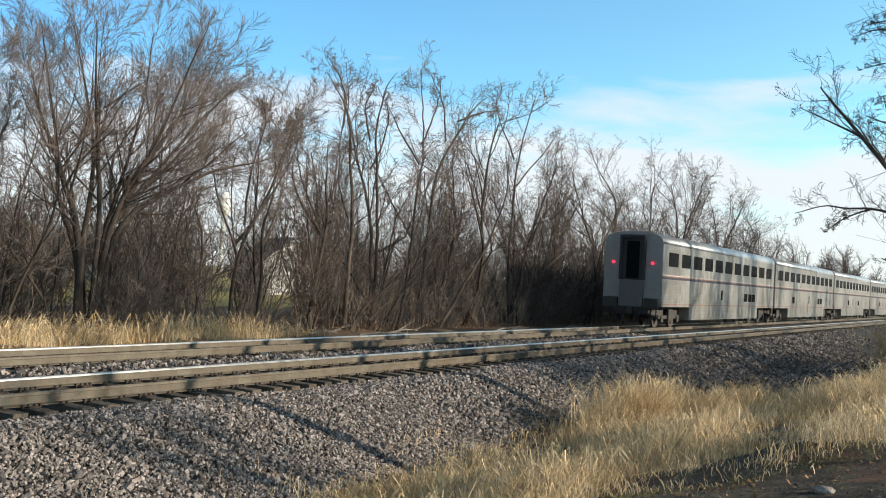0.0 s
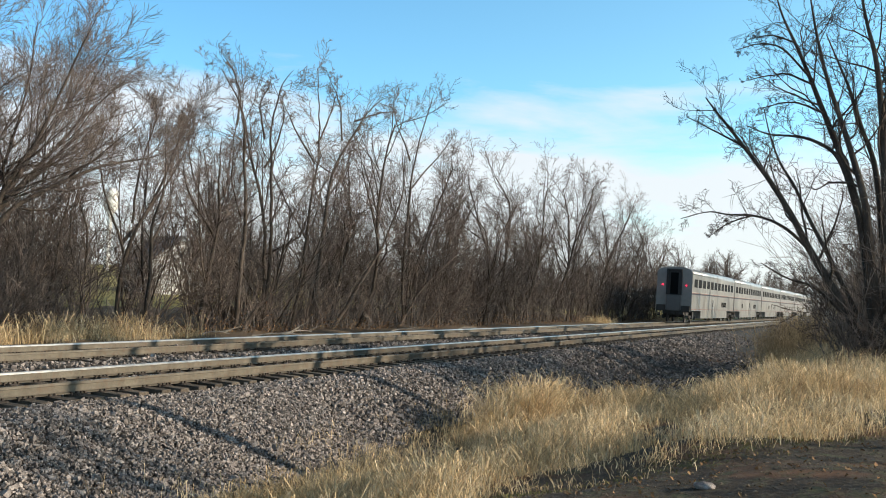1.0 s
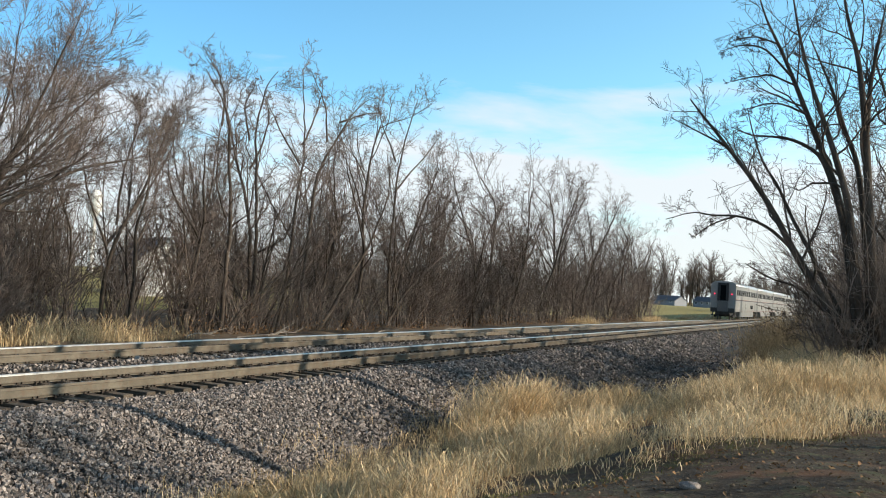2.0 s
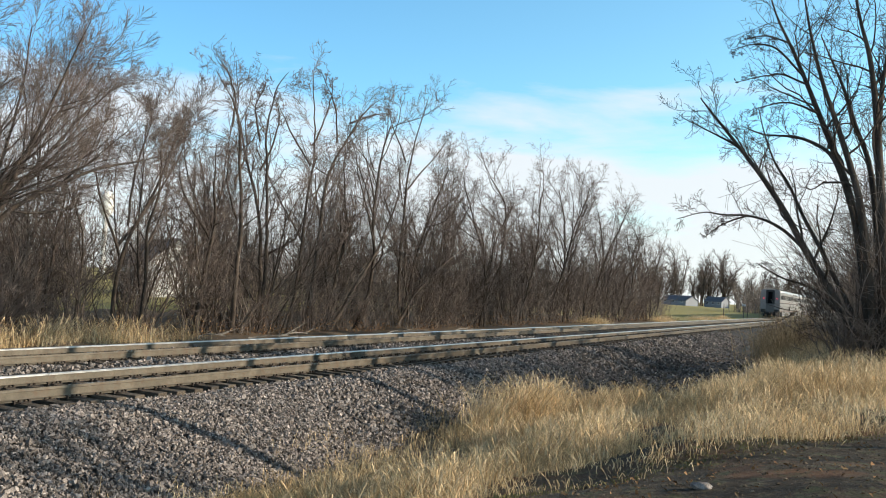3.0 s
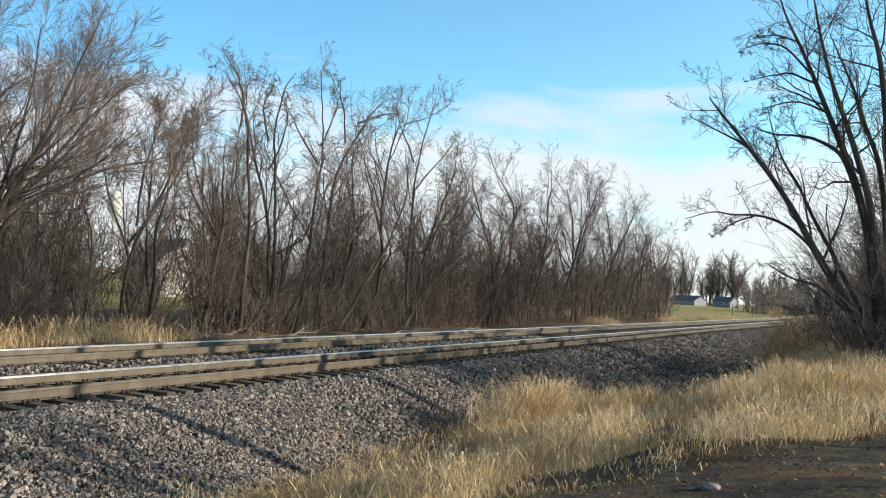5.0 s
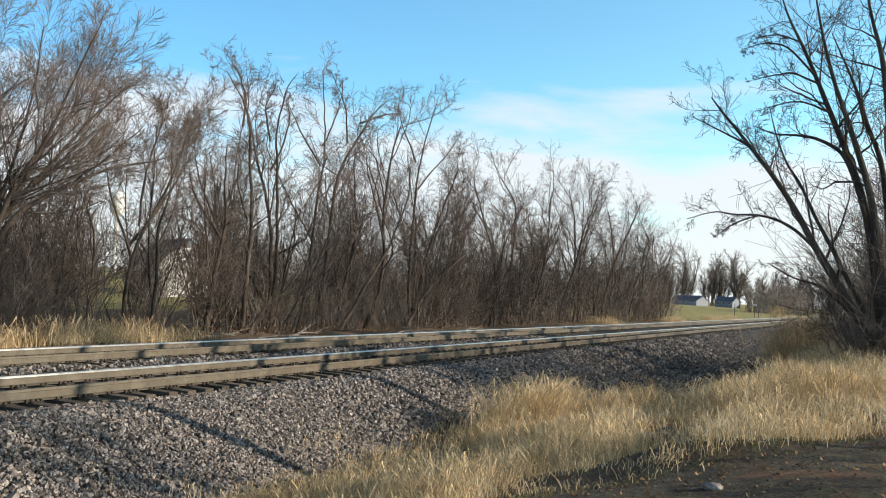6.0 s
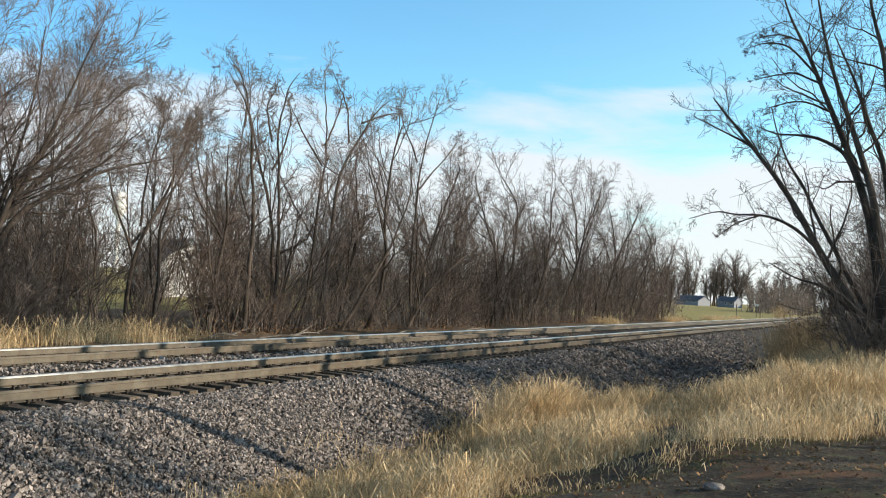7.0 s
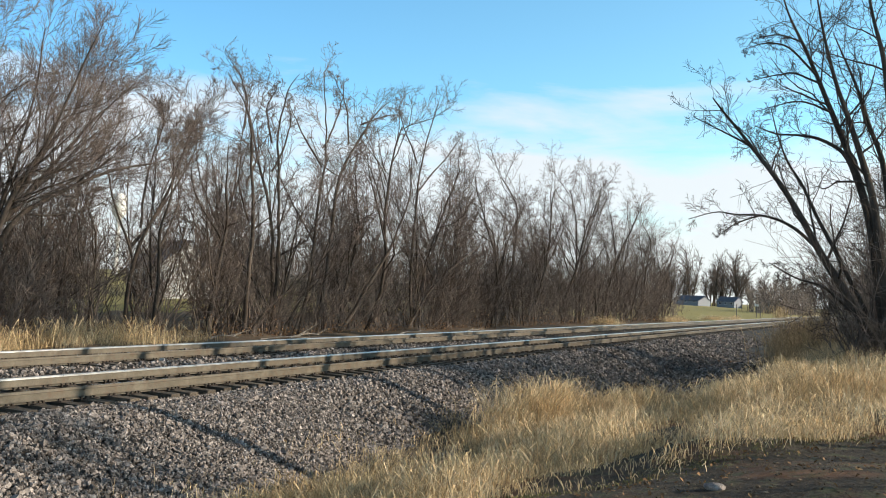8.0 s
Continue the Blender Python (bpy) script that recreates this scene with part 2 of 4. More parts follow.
def build_ballast():
    rng = np.random.default_rng(3)
    xs = np.arange(-19.9, -7.85, 0.12)
    ys = np.unique(np.concatenate([np.arange(-12, 60, 0.25), np.linspace(60, 900, 300)]))
    X, Y = np.meshgrid(xs, ys)
    Z = ballast_z(X) + rng.normal(0, 0.012, X.shape) + 0.03 * np.sin(Y * 0.8 + X * 2) * np.sin(Y * 0.31 + 1)
    top = np.stack([X, Y, Z], -1).reshape(-1, 3)
    nx, ny = len(xs), len(ys)
    i = (np.arange(ny - 1)[:, None] * nx + np.arange(nx - 1)[None, :]).ravel()
    F = np.stack([i, i + 1, i + nx + 1, i + nx], 1)
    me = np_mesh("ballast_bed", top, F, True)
    me.materials.append(SHADED_BED)
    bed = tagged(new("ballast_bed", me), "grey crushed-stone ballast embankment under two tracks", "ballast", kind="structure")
    # loose stones, angular lumps of eight corners
    zones = [(-11.3, -7.9, 3, 16, 33000, 0.0225), (-8.2, -6.6, 5, 15, 3500, 0.022), (-11.3, -8.2, 16, 34, 18000, 0.028), (-11.3, -8.5, 34, 75, 5500, 0.045), (-8.5, -4.0, 26, 60, 4000, 0.045), (-15.9, -13.5, 4, 45, 9000, 0.033), (-13.2, -11.8, 5, 40, 3500, 0.028), (-17.7, -16.3, 6, 40, 2500, 0.037), (-19.8, -18.0, 8, 50, 2500, 0.04)]
    corner = np.array([[a, b, c] for a in (-1, 1) for b in (-1, 1) for c in (-1, 1)], float)
    tri = np.array([[0, 1, 3, 2], [4, 6, 7, 5], [0, 4, 5, 1], [2, 3, 7, 6], [0, 2, 6, 4], [1, 5, 7, 3]])
    VV, FF, base = [], [], 0
    for x0, x1, y0, y1, n, size in zones:
        c = np.stack([rng.uniform(x0, x1, n), rng.uniform(y0, y1, n)], 1)
        s = size * rng.lognormal(0, 0.28, (n, 1, 1))
        L = corner[None] * rng.uniform(0.45, 1.0, (n, 8, 3)) * s * rng.uniform(0.5, 1.3, (n, 1, 3))
        q = rng.normal(size=(n, 4))
        q /= np.linalg.norm(q, axis=1, keepdims=True)
        w, x, y, z = q.T
        R = np.stack([1 - 2 * (y * y + z * z), 2 * (x * y - z * w), 2 * (x * z + y * w), 2 * (x * y + z * w), 1 - 2 * (x * x + z * z), 2 * (y * z - x * w), 2 * (x * z - y * w), 2 * (y * z + x * w), 1 - 2 * (x * x + y * y)], 1).reshape(n, 3, 3)
        P = np.einsum("nij,nkj->nki", R, L)
        P += np.stack([c[:, 0], c[:, 1], np.maximum(ballast_z(c[:, 0]), np.where(c[:, 0] > -8.6, ground_z(c[:, 0], c[:, 1]), -9)) + 0.006 + rng.uniform(0, 0.028, n) + 0.03 * np.sin(c[:, 1] * 0.8 + c[:, 0] * 2) * np.sin(c[:, 1] * 0.31 + 1)], 1)[:, None]
        VV.append(P.reshape(-1, 3))
        FF.append((tri[None] + (np.arange(n) * 8)[:, None, None]).reshape(-1, 4) + base)
        base += n * 8
    me = np_mesh("ballast_stones", np.concatenate(VV), np.concatenate(FF))
    me.materials.append(STONE)
    tagged(new("ballast_stones", me), "loose angular grey and pinkish crushed stones", "gravel", kind="stuff")


build_ballast()


# ---- trees ----
class Tubes:
    """Collects tapering tubes and joins them into one mesh."""
    def __init__(self):
        self.sorts = {}

    def add(self, P, r, sides):
        self.sorts.setdefault((len(P), sides), []).append((np.asarray(P, float), np.asarray(r, float)))

    def top(self):
        return max(p[:, 2].max() for tubes in self.sorts.values() for p, _ in tubes)

    def mesh(self, name, scale=1.0):
        VV, FF, count = [], [], 0
        for (k, sides), tubes in self.sorts.items():
            P = np.stack([p for p, _ in tubes]) * scale
            r = np.stack([q for _, q in tubes]) * scale
            T = np.gradient(P, axis=1)
            T /= np.linalg.norm(T, axis=2, keepdims=True) + 1e-9
            steep = (np.abs(T[:, :1, 2:]) > 0.8)
            U = np.cross(T, np.where(steep, np.array([0.31, 0.93, 0.2]), np.array([0.05, 0.1, 1.0])))
            U /= np.linalg.norm(U, axis=2, keepdims=True) + 1e-9
            W = np.cross(T, U)
            a = np.arange(sides) * 2 * np.pi / sides
            ring = P[:, :, None] + r[:, :, None, None] * (np.cos(a)[:, None] * U[:, :, None] + np.sin(a)[:, None] * W[:, :, None])
            VV.append(ring.reshape(-1, 3))
            i = np.arange(k - 1)[:, None] * sides + np.arange(sides)[None, :]
            j = np.arange(k - 1)[:, None] * sides + (np.arange(sides)[None, :] + 1) % sides
            f = np.stack([i, j, j + sides, i + sides], -1).reshape(-1, 4)
            FF.append((f[None] + (np.arange(len(tubes)) * k * sides)[:, None, None]).reshape(-1, 4) + count)
            count += len(tubes) * k * sides
        return np_mesh(name, np.concatenate(VV), np.concatenate(FF), True)


def grow(rng, p, d, length, r, level, habit, wood, twigs):
    """One limb and, by its habit, the limbs that spring from it."""
    steps = habit["steps"][level]
    pts, rad, dirs = [np.array(p, float)], [r], [d]
    tip = r * (0.30 if level < habit["levels"] else 0.5)
    for i in range(steps):
        d = d + rng.normal(0, habit["wiggle"][level], 3) + np.array([0, 0, habit["up"][level]])
        d /= np.linalg.norm(d)
        pts.append(pts[-1] + d * length / steps)
        rad.append(r + (tip - r) * (i + 1) / steps)
        dirs.append(d)
    (wood if level <= 1 and r > 0.02 else twigs).add(pts, np.maximum(rad, habit["thin"]), 6 if level == 0 and r > 0.05 else 4 if r > 0.02 else 3)
    branch_out(rng, pts, rad, dirs, length, level, habit, wood, twigs)


def branch_out(rng, pts, rad, dirs, length, level, habit, wood, twigs):
    if level >= habit["levels"]:
        return
    n = max(1, int(round(habit["count"][level] * rng.uniform(0.8, 1.2))))
    steps = len(pts) - 1
    for c in range(n):
        u = habit["bare"][level] + (1 - habit["bare"][level]) * ((c + rng.uniform(0.1, 0.9)) / n)
        k = min(steps - 1, int(u * steps))
        f = u * steps - k
        q = np.asarray(pts[k]) * (1 - f) + np.asarray(pts[k + 1]) * f
        base = dirs[min(k + 1, steps)]
        side = np.cross(base, rng.normal(size=3))
        side /= np.linalg.norm(side) + 1e-9
        ang = radians(rng.normal(habit["angle"][level], 9))
        dd = base * math.cos(ang) + side * math.sin(ang)
        shrink = habit["ratio"][level] * (1.15 - 0.6 * u) * rng.uniform(0.7, 1.25)
        grow(rng, q, dd / np.linalg.norm(dd), length * shrink, max(habit["thin"], rad[k] * habit.get("slim", 0.62)), level + 1, habit, wood, twigs)


TALL = dict(levels=3, steps=[10, 6, 4, 2], wiggle=[0.12, 0.22, 0.30, 0.32], up=[0.02, 0.10, 0.05, 0.02], count=[11, 8, 7], bare=[0.28, 0.2, 0.12], angle=[32, 40, 44], ratio=[0.50, 0.46, 0.46], thin=0.0075)
MAPLE = dict(levels=3, steps=[6, 6, 4, 2], wiggle=[0.06, 0.13, 0.17, 0.18], up=[0.03, 0.10, 0.09, 0.06], count=[15, 11, 9], bare=[0.30, 0.15, 0.1], angle=[42, 40, 36], ratio=[0.33, 0.48, 0.50], thin=0.0055, slim=0.45)
POLE = dict(levels=2, steps=[8, 4, 3], wiggle=[0.13, 0.24, 0.30], up=[0.02, 0.12, 0.05], count=[18, 10], bare=[0.22, 0.12], angle=[32, 42], ratio=[0.30, 0.40], thin=0.0075)
SHRUB = dict(levels=2, steps=[5, 3, 2], wiggle=[0.13, 0.2, 0.22], up=[0.0, 0.05, 0.02], count=[6, 4], bare=[0.15, 0.1], angle=[30, 36], ratio=[0.45, 0.5], thin=0.007)
LOFTY = dict(levels=3, steps=[8, 5, 3, 2], wiggle=[0.05, 0.15, 0.22, 0.26], up=[0.02, 0.10, 0.05, 0.02], count=[10, 6, 5], bare=[0.5, 0.2, 0.12], angle=[34, 40, 44], ratio=[0.36, 0.46, 0.46], thin=0.009)
DISTANT = dict(levels=2, steps=[5, 3, 1], wiggle=[0.08, 0.16, 0.2], up=[0.02, 0.10, 0.05], count=[14, 11], bare=[0.15, 0.12], angle=[36, 40], ratio=[0.42, 0.44], thin=0.016)


def make_tree(name, seed, habit, stems, label, twig=None, group="", category="tree", unit=0.0):
    """stems: (offset x, y, lean x, lean y, length, radius) for each trunk rising from the root; unit: the height to which the whole is scaled."""
    rng = np.random.default_rng(seed)
    wood, twigs = Tubes(), Tubes()
    for ox, oy, lx, ly, length, r in stems:
        d = np.array([lx, ly, 1.0])
        if r > 0.03:
            wood.add([(ox, oy, -0.4), (ox, oy, 0.02)], [r * 1.6, r * 1.25], 6)
        grow(rng, (ox, oy, 0), d / np.linalg.norm(d), length, r, 0, habit, wood, twigs)
    root = tagged(new(name), label, category, group)
    k = unit / twigs.top() if unit else 1.0
    if wood.sorts:
        part("trunk", wood.mesh("trunk", k), BARK, root)
    part("crown", twigs.mesh("crown", k), twig or TWIG, root, "bare fine twigs")
    return root


def put(ob, x, y, turn=0.0, size=1.0):
    ob.matrix_basis = Matrix.LocRotScale((x, y, float(ground_z(x, y))), Euler((0, 0, radians(turn))), (size,) * 3)
    return ob


def again(ob, x, y, turn=0.0, size=1.0):
    o = copy_thing(ob, Matrix.Identity(4))
    return put(o, x, y, turn, size)


def limb(rng, points, r0, r1, habit, wood, twigs, depth, along="x"):
    """A heavy limb bent through a few points (across, up) of a spreading tree, with its branches."""
    k = np.linspace(0, len(points) - 1, 4 * len(points))
    P = np.array(points)
    xs, zs = np.interp(k, np.arange(len(P)), P[:, 0]), np.interp(k, np.arange(len(P)), P[:, 1])
    for _ in range(3):
        xs[1:-1] = (xs[:-2] + 2 * xs[1:-1] + xs[2:]) / 4
        zs[1:-1] = (zs[:-2] + 2 * zs[1:-1] + zs[2:]) / 4
    ys = depth * np.linspace(0, 1, len(k)) + np.cumsum(rng.normal(0, 0.03, len(k)))
    pts = np.stack([xs, ys, zs] if along == "x" else [ys, xs, zs], 1)
    rad = np.linspace(r0, r1, len(k))
    wood.add(pts, rad, 7)
    d = np.gradient(pts, axis=0)
    d /= np.linalg.norm(d, axis=1, keepdims=True)
    length = np.linalg.norm(np.diff(pts, axis=0), axis=1).sum()
    branch_out(rng, list(pts), list(rad), list(d), length, 0, habit, wood, twigs)


def limbed_tree(name, seed, label, habit, limbs, along, twig, place):
    rng = np.random.default_rng(seed)
    wood, twigs = Tubes(), Tubes()
    for points, r0, r1, depth in limbs:
        limb(rng, points, r0, r1, habit, wood, twigs, depth, along)
    root = tagged(new(name), label, "tree")
    part("trunk", wood.mesh("trunk"), BARK, root)
    part("crown", twigs.mesh("crown"), twig, root, "bare fine twigs")
    root.matrix_basis = Matrix.Translation(place)
    return root


SPREADING = limbed_tree("maple_tree", 5, "broad bare maple with several dark spreading trunks", MAPLE, [
    ([(-0.11, -0.1), (-0.3, 2.51), (-0.76, 3.68), (-1.56, 5.11), (-2.33, 6.47), (-2.77, 7.52)], 0.15, 0.02, 0.8),
    ([(0.1, -0.1), (0.05, 2.53), (0.43, 4.31), (0.5, 6.09), (0.15, 7.79), (-0.26, 9.63)], 0.12, 0.015, -1.0),
    ([(0.3, -0.1), (0.35, 2.72), (0.85, 4.53), (1.52, 5.88), (2.39, 8.25), (3.06, 10.2)], 0.12, 0.015, 1.2),
    ([(0.41, -0.1), (0.57, 3.08), (1.74, 4.62), (3.03, 6.47), (4.06, 7.9), (5.2, 9.5)], 0.125, 0.015, -0.6),
    ([(0.47, -0.1), (0.75, 3.09), (1.56, 4.06), (3.16, 4.96), (4.65, 5.72), (6.6, 6.22), (8.2, 6.8)], 0.115, 0.012, 0.8),
    ([(0.93, 3.55), (1.98, 4.56), (3.36, 5.56), (4.19, 6.49), (5.62, 7.37), (7.9, 8.3)], 0.08, 0.012, -1.2),
    ([(0.05, -0.1), (-0.29, 2.85), (-0.9, 4.17), (-0.92, 5.7), (-1.25, 7.34), (-1.64, 9.27)], 0.11, 0.015, -0.8),
    ([(0.2, -0.1), (0.16, 3.75), (-0.32, 5.79), (-0.65, 7.29), (-1.02, 9.43)], 0.10, 0.015, 1.0),
    ([(0.28, 0.9), (0.54, 2.9), (1.13, 5.1), (1.76, 7.2), (1.96, 9.83)], 0.09, 0.015, 0.3),
    ([(1.13, 3.8), (2.62, 5.47), (3.75, 6.97), (4.99, 8.17), (6.6, 9.3)], 0.075, 0.012, 0.7)], "y", TWIG, (-24.6, 19.6, -0.45))
again(SPREADING, -28.0, 16.2, 160, 0.92)
limbed_tree("maple_tree", 6, "small bare maple with a rounded crown beside the wood", MAPLE, [
    ([(0.0, 0.0), (0.27, 3.3), (1.5, 5.35), (2.45, 7.6), (2.5, 8.8)], 0.09, 0.012, 0.5),
    ([(0.3, 2.88), (-0.6, 4.71), (-0.88, 6.14), (-0.53, 7.0)], 0.05, 0.01, -0.6),
    ([(0.27, 3.3), (2.1, 5.2), (3.6, 7.3), (4.1, 8.3)], 0.06, 0.01, -0.4),
    ([(0.6, 3.97), (0.5, 6.1), (0.95, 7.69), (0.7, 8.4)], 0.05, 0.01, 0.6)], "y", TWIG, (-25.4, 26.7, -0.45))

BENT = dict(levels=3, steps=[6, 6, 4, 3], wiggle=[0.05, 0.20, 0.26, 0.28], up=[0.02, 0.05, 0.03, 0.02], count=[11, 7, 4], bare=[0.20, 0.2, 0.12], angle=[42, 42, 46], ratio=[0.22, 0.52, 0.50], thin=0.0046, slim=0.40)
limbed_tree("leaning_tree", 8, "dark bare tree with several trunks leaning over the embankment", BENT, [
    ([(0.2, -0.1), (-0.41, 1.01), (-1.29, 2.42), (-1.89, 3.37), (-2.36, 4.26), (-2.83, 5.01), (-3.38, 5.73), (-3.93, 6.43), (-4.42, 7.03), (-4.62, 7.3)], 0.135, 0.014, -0.8),
    ([(-2.45, 4.4), (-3.14, 5.39), (-3.62, 6.09), (-4.39, 6.48), (-5.19, 6.89)], 0.06, 0.010, -0.5),
    ([(-0.6, 1.6), (-1.54, 3.45), (-2.0, 4.27), (-2.4, 5.17), (-2.79, 5.7), (-3.12, 6.55), (-3.31, 7.3)], 0.065, 0.011, 0.7),
    ([(-0.43, 3.06), (-0.99, 5.11), (-1.37, 6.01), (-2.02, 6.39), (-2.61, 6.54), (-3.19, 6.55), (-3.7, 6.8)], 0.075, 0.011, 0.3),
    ([(-0.1, 0.0), (-0.69, 4.37), (-1.23, 5.86), (-1.7, 6.99), (-2.1, 7.99), (-2.5, 8.93), (-2.9, 9.72), (-3.15, 10.5)], 0.115, 0.016, 0.6),
    ([(0.0, 0.0), (-0.56, 4.52), (-0.87, 5.56), (-1.27, 6.76), (-1.66, 7.82), (-2.01, 9.21), (-2.2, 10.3)], 0.115, 0.017, -0.5),
    ([(0.15, 0.0), (-0.33, 5.56), (-0.78, 6.6), (-1.1, 7.66), (-1.41, 8.42), (-1.8, 9.35)], 0.085, 0.014, 0.9),
    ([(0.25, 0.0), (-0.19, 5.56), (-0.32, 7.04), (-0.52, 8.53), (-0.83, 9.6), (-1.08, 11.0)], 0.13, 0.018, 0.2),
    ([(-0.25, 6.3), (-0.22, 7.78), (-0.08, 8.81), (0.11, 10.2)], 0.08, 0.016, 0.5),
    ([(-1.75, 3.22), (-2.41, 3.88), (-2.93, 4.16), (-3.45, 4.26), (-4.05, 4.24), (-4.52, 4.36), (-5.25, 4.1)], 0.05, 0.010, -0.4),
    ([(-3.45, 4.26), (-4.12, 4.01), (-4.53, 3.65)], 0.024, 0.009, 0.2),
    ([(-2.1, 7.99), (-2.86, 8.87), (-3.45, 8.97), (-4.0, 8.75)], 0.034, 0.009, -0.3),
    ([(-1.97, 7.76), (-2.68, 8.13), (-3.26, 8.1), (-3.74, 8.01)], 0.032, 0.009, 0.3),
    ([(-1.74, 7.02), (-2.35, 7.31), (-2.93, 7.24), (-3.37, 7.09)], 0.032, 0.009, -0.2),
    ([(-2.5, 8.93), (-3.17, 9.24), (-3.76, 9.14)], 0.028, 0.009, 0.2),
    ([(-0.9, 1.7), (-1.78, 2.47), (-2.43, 2.59), (-3.17, 3.01)], 0.05, 0.012, 0.6)], "x", DARKTWIG, (0, 27.0, 0.1))

# crooked locusts at the front of the wood: limbs as (along the line, up) from each root
LOCUST = dict(levels=3, steps=[6, 6, 4, 2], wiggle=[0.05, 0.22, 0.30, 0.32], up=[0.02, 0.07, 0.04, 0.02], count=[10, 7, 5], bare=[0.30, 0.2, 0.12], angle=[40, 44, 46], ratio=[0.21, 0.50, 0.50], thin=0.0068, slim=0.45)
for i, (y, x, limbs) in enumerate([
    (31.33, -23.4, [[(0, 0), (-0.09, 2.47), (-0.04, 4.3), (-0.56, 6.54), (-0.92, 8.3), (-1.55, 9.09), (-2.7, 9.9)], [(-0.87, 8.08), (-0.4, 9.53), (-0.86, 10.36), (-1.15, 10.8)], [(-0.14, 4.52), (-1.43, 5.98), (-1.89, 7.03)], [(-0.42, 5.87), (0.51, 7.37), (0.57, 8.78)]]),
    (33.19, -23.4, [[(0, 0), (0.11, 2.54), (-0.33, 4.42), (-0.6, 6.77), (-0.87, 8.62), (-0.42, 10.25), (0.3, 11.0)], [(-0.64, 6.76), (0.62, 8.38), (0.92, 9.66), (0.4, 10.53)], [(-0.76, 7.93), (-1.72, 9.17), (-1.62, 10.12)]]),
    (35.33, -23.4, [[(0, 0), (0.49, 2.63), (0.7, 6.44), (0.99, 8.14), (0.53, 10.23), (0.1, 11.6)], [(0.92, 7.49), (-0.5, 9.04), (-1.06, 10.18)], [(0.96, 8.39), (1.74, 10.2), (1.34, 11.4)], [(0.61, 4.15), (-1.31, 6.22), (-2.52, 7.75)]]),
    (36.72, -23.4, [[(0, 0), (0.41, 3.71), (0.5, 6.57), (1.1, 7.96), (2.23, 9.4), (3.8, 11.05), (4.6, 11.5)], [(1.77, 8.85), (2.08, 10.78), (1.2, 12.1)], [(2.71, 9.94), (4.83, 10.8), (5.4, 10.9)], [(0.46, 6.05), (2.0, 6.74), (3.93, 8.9)]]),
    (46.74, -23.8, [[(0, 0), (-0.58, 3.59), (-0.6, 6.03), (-0.4, 8.82), (0.52, 11.6), (0.95, 12.9)], [(-0.41, 8.97), (-1.42, 10.66), (-1.95, 12.0)], [(-0.55, 7.26), (2.32, 9.82), (3.32, 10.95)]]),
    (31.2, -22.9, [[(0, 0), (1.05, 1.1), (3.01, 2.09), (5.57, 3.69), (7.4, 6.0)], [(2.0, 1.7), (3.05, 3.8), (3.29, 5.78)]]),
    (38.42, -23.2, [[(0, 0), (1.61, 1.96), (3.89, 4.28), (5.71, 7.05), (5.17, 9.04)], [(2.34, 2.81), (5.12, 4.07), (8.5, 5.4)]]),
    (46.08, -23.6, [[(0, 0), (2.11, 2.11), (6.8, 4.4), (11.5, 6.1)], [(2.45, 2.27), (4.33, 5.09), (5.12, 8.13), (5.57, 10.6)]]),
    (26.19, -23.4, [[(0, 0), (-0.05, 2.29), (-0.49, 3.88), (-0.03, 5.34), (-0.29, 6.53)], [(-0.13, 3.1), (0.98, 4.41), (1.48, 5.93)]]),
    (29.07, -23.4, [[(0, 0), (0.27, 2.62), (0.65, 4.18), (-0.04, 5.88), (-0.02, 7.42)], [(0.51, 3.73), (-0.84, 5.36), (-0.8, 6.65)]])]):
    limbed_tree("locust_tree", 120 + i, "dark crooked bare locust at the front of the wood", LOCUST, [(p, 0.105 - 0.01 * (i % 3) if k == 0 else 0.048, 0.011, (0.5, -0.6, 0.7, -0.4)[k]) for k, p in enumerate(limbs)], "y", TWIG, (x, y, float(ground_z(x, y)) - 0.03))


def gap(x, y):
    """Thin places in the wood, through which a white house and a water tower show."""
    return abs(x / y + 0.850) < 0.03 or abs(x / y + 0.966) < 0.026 or abs(x / y + 1.262) < 0.03


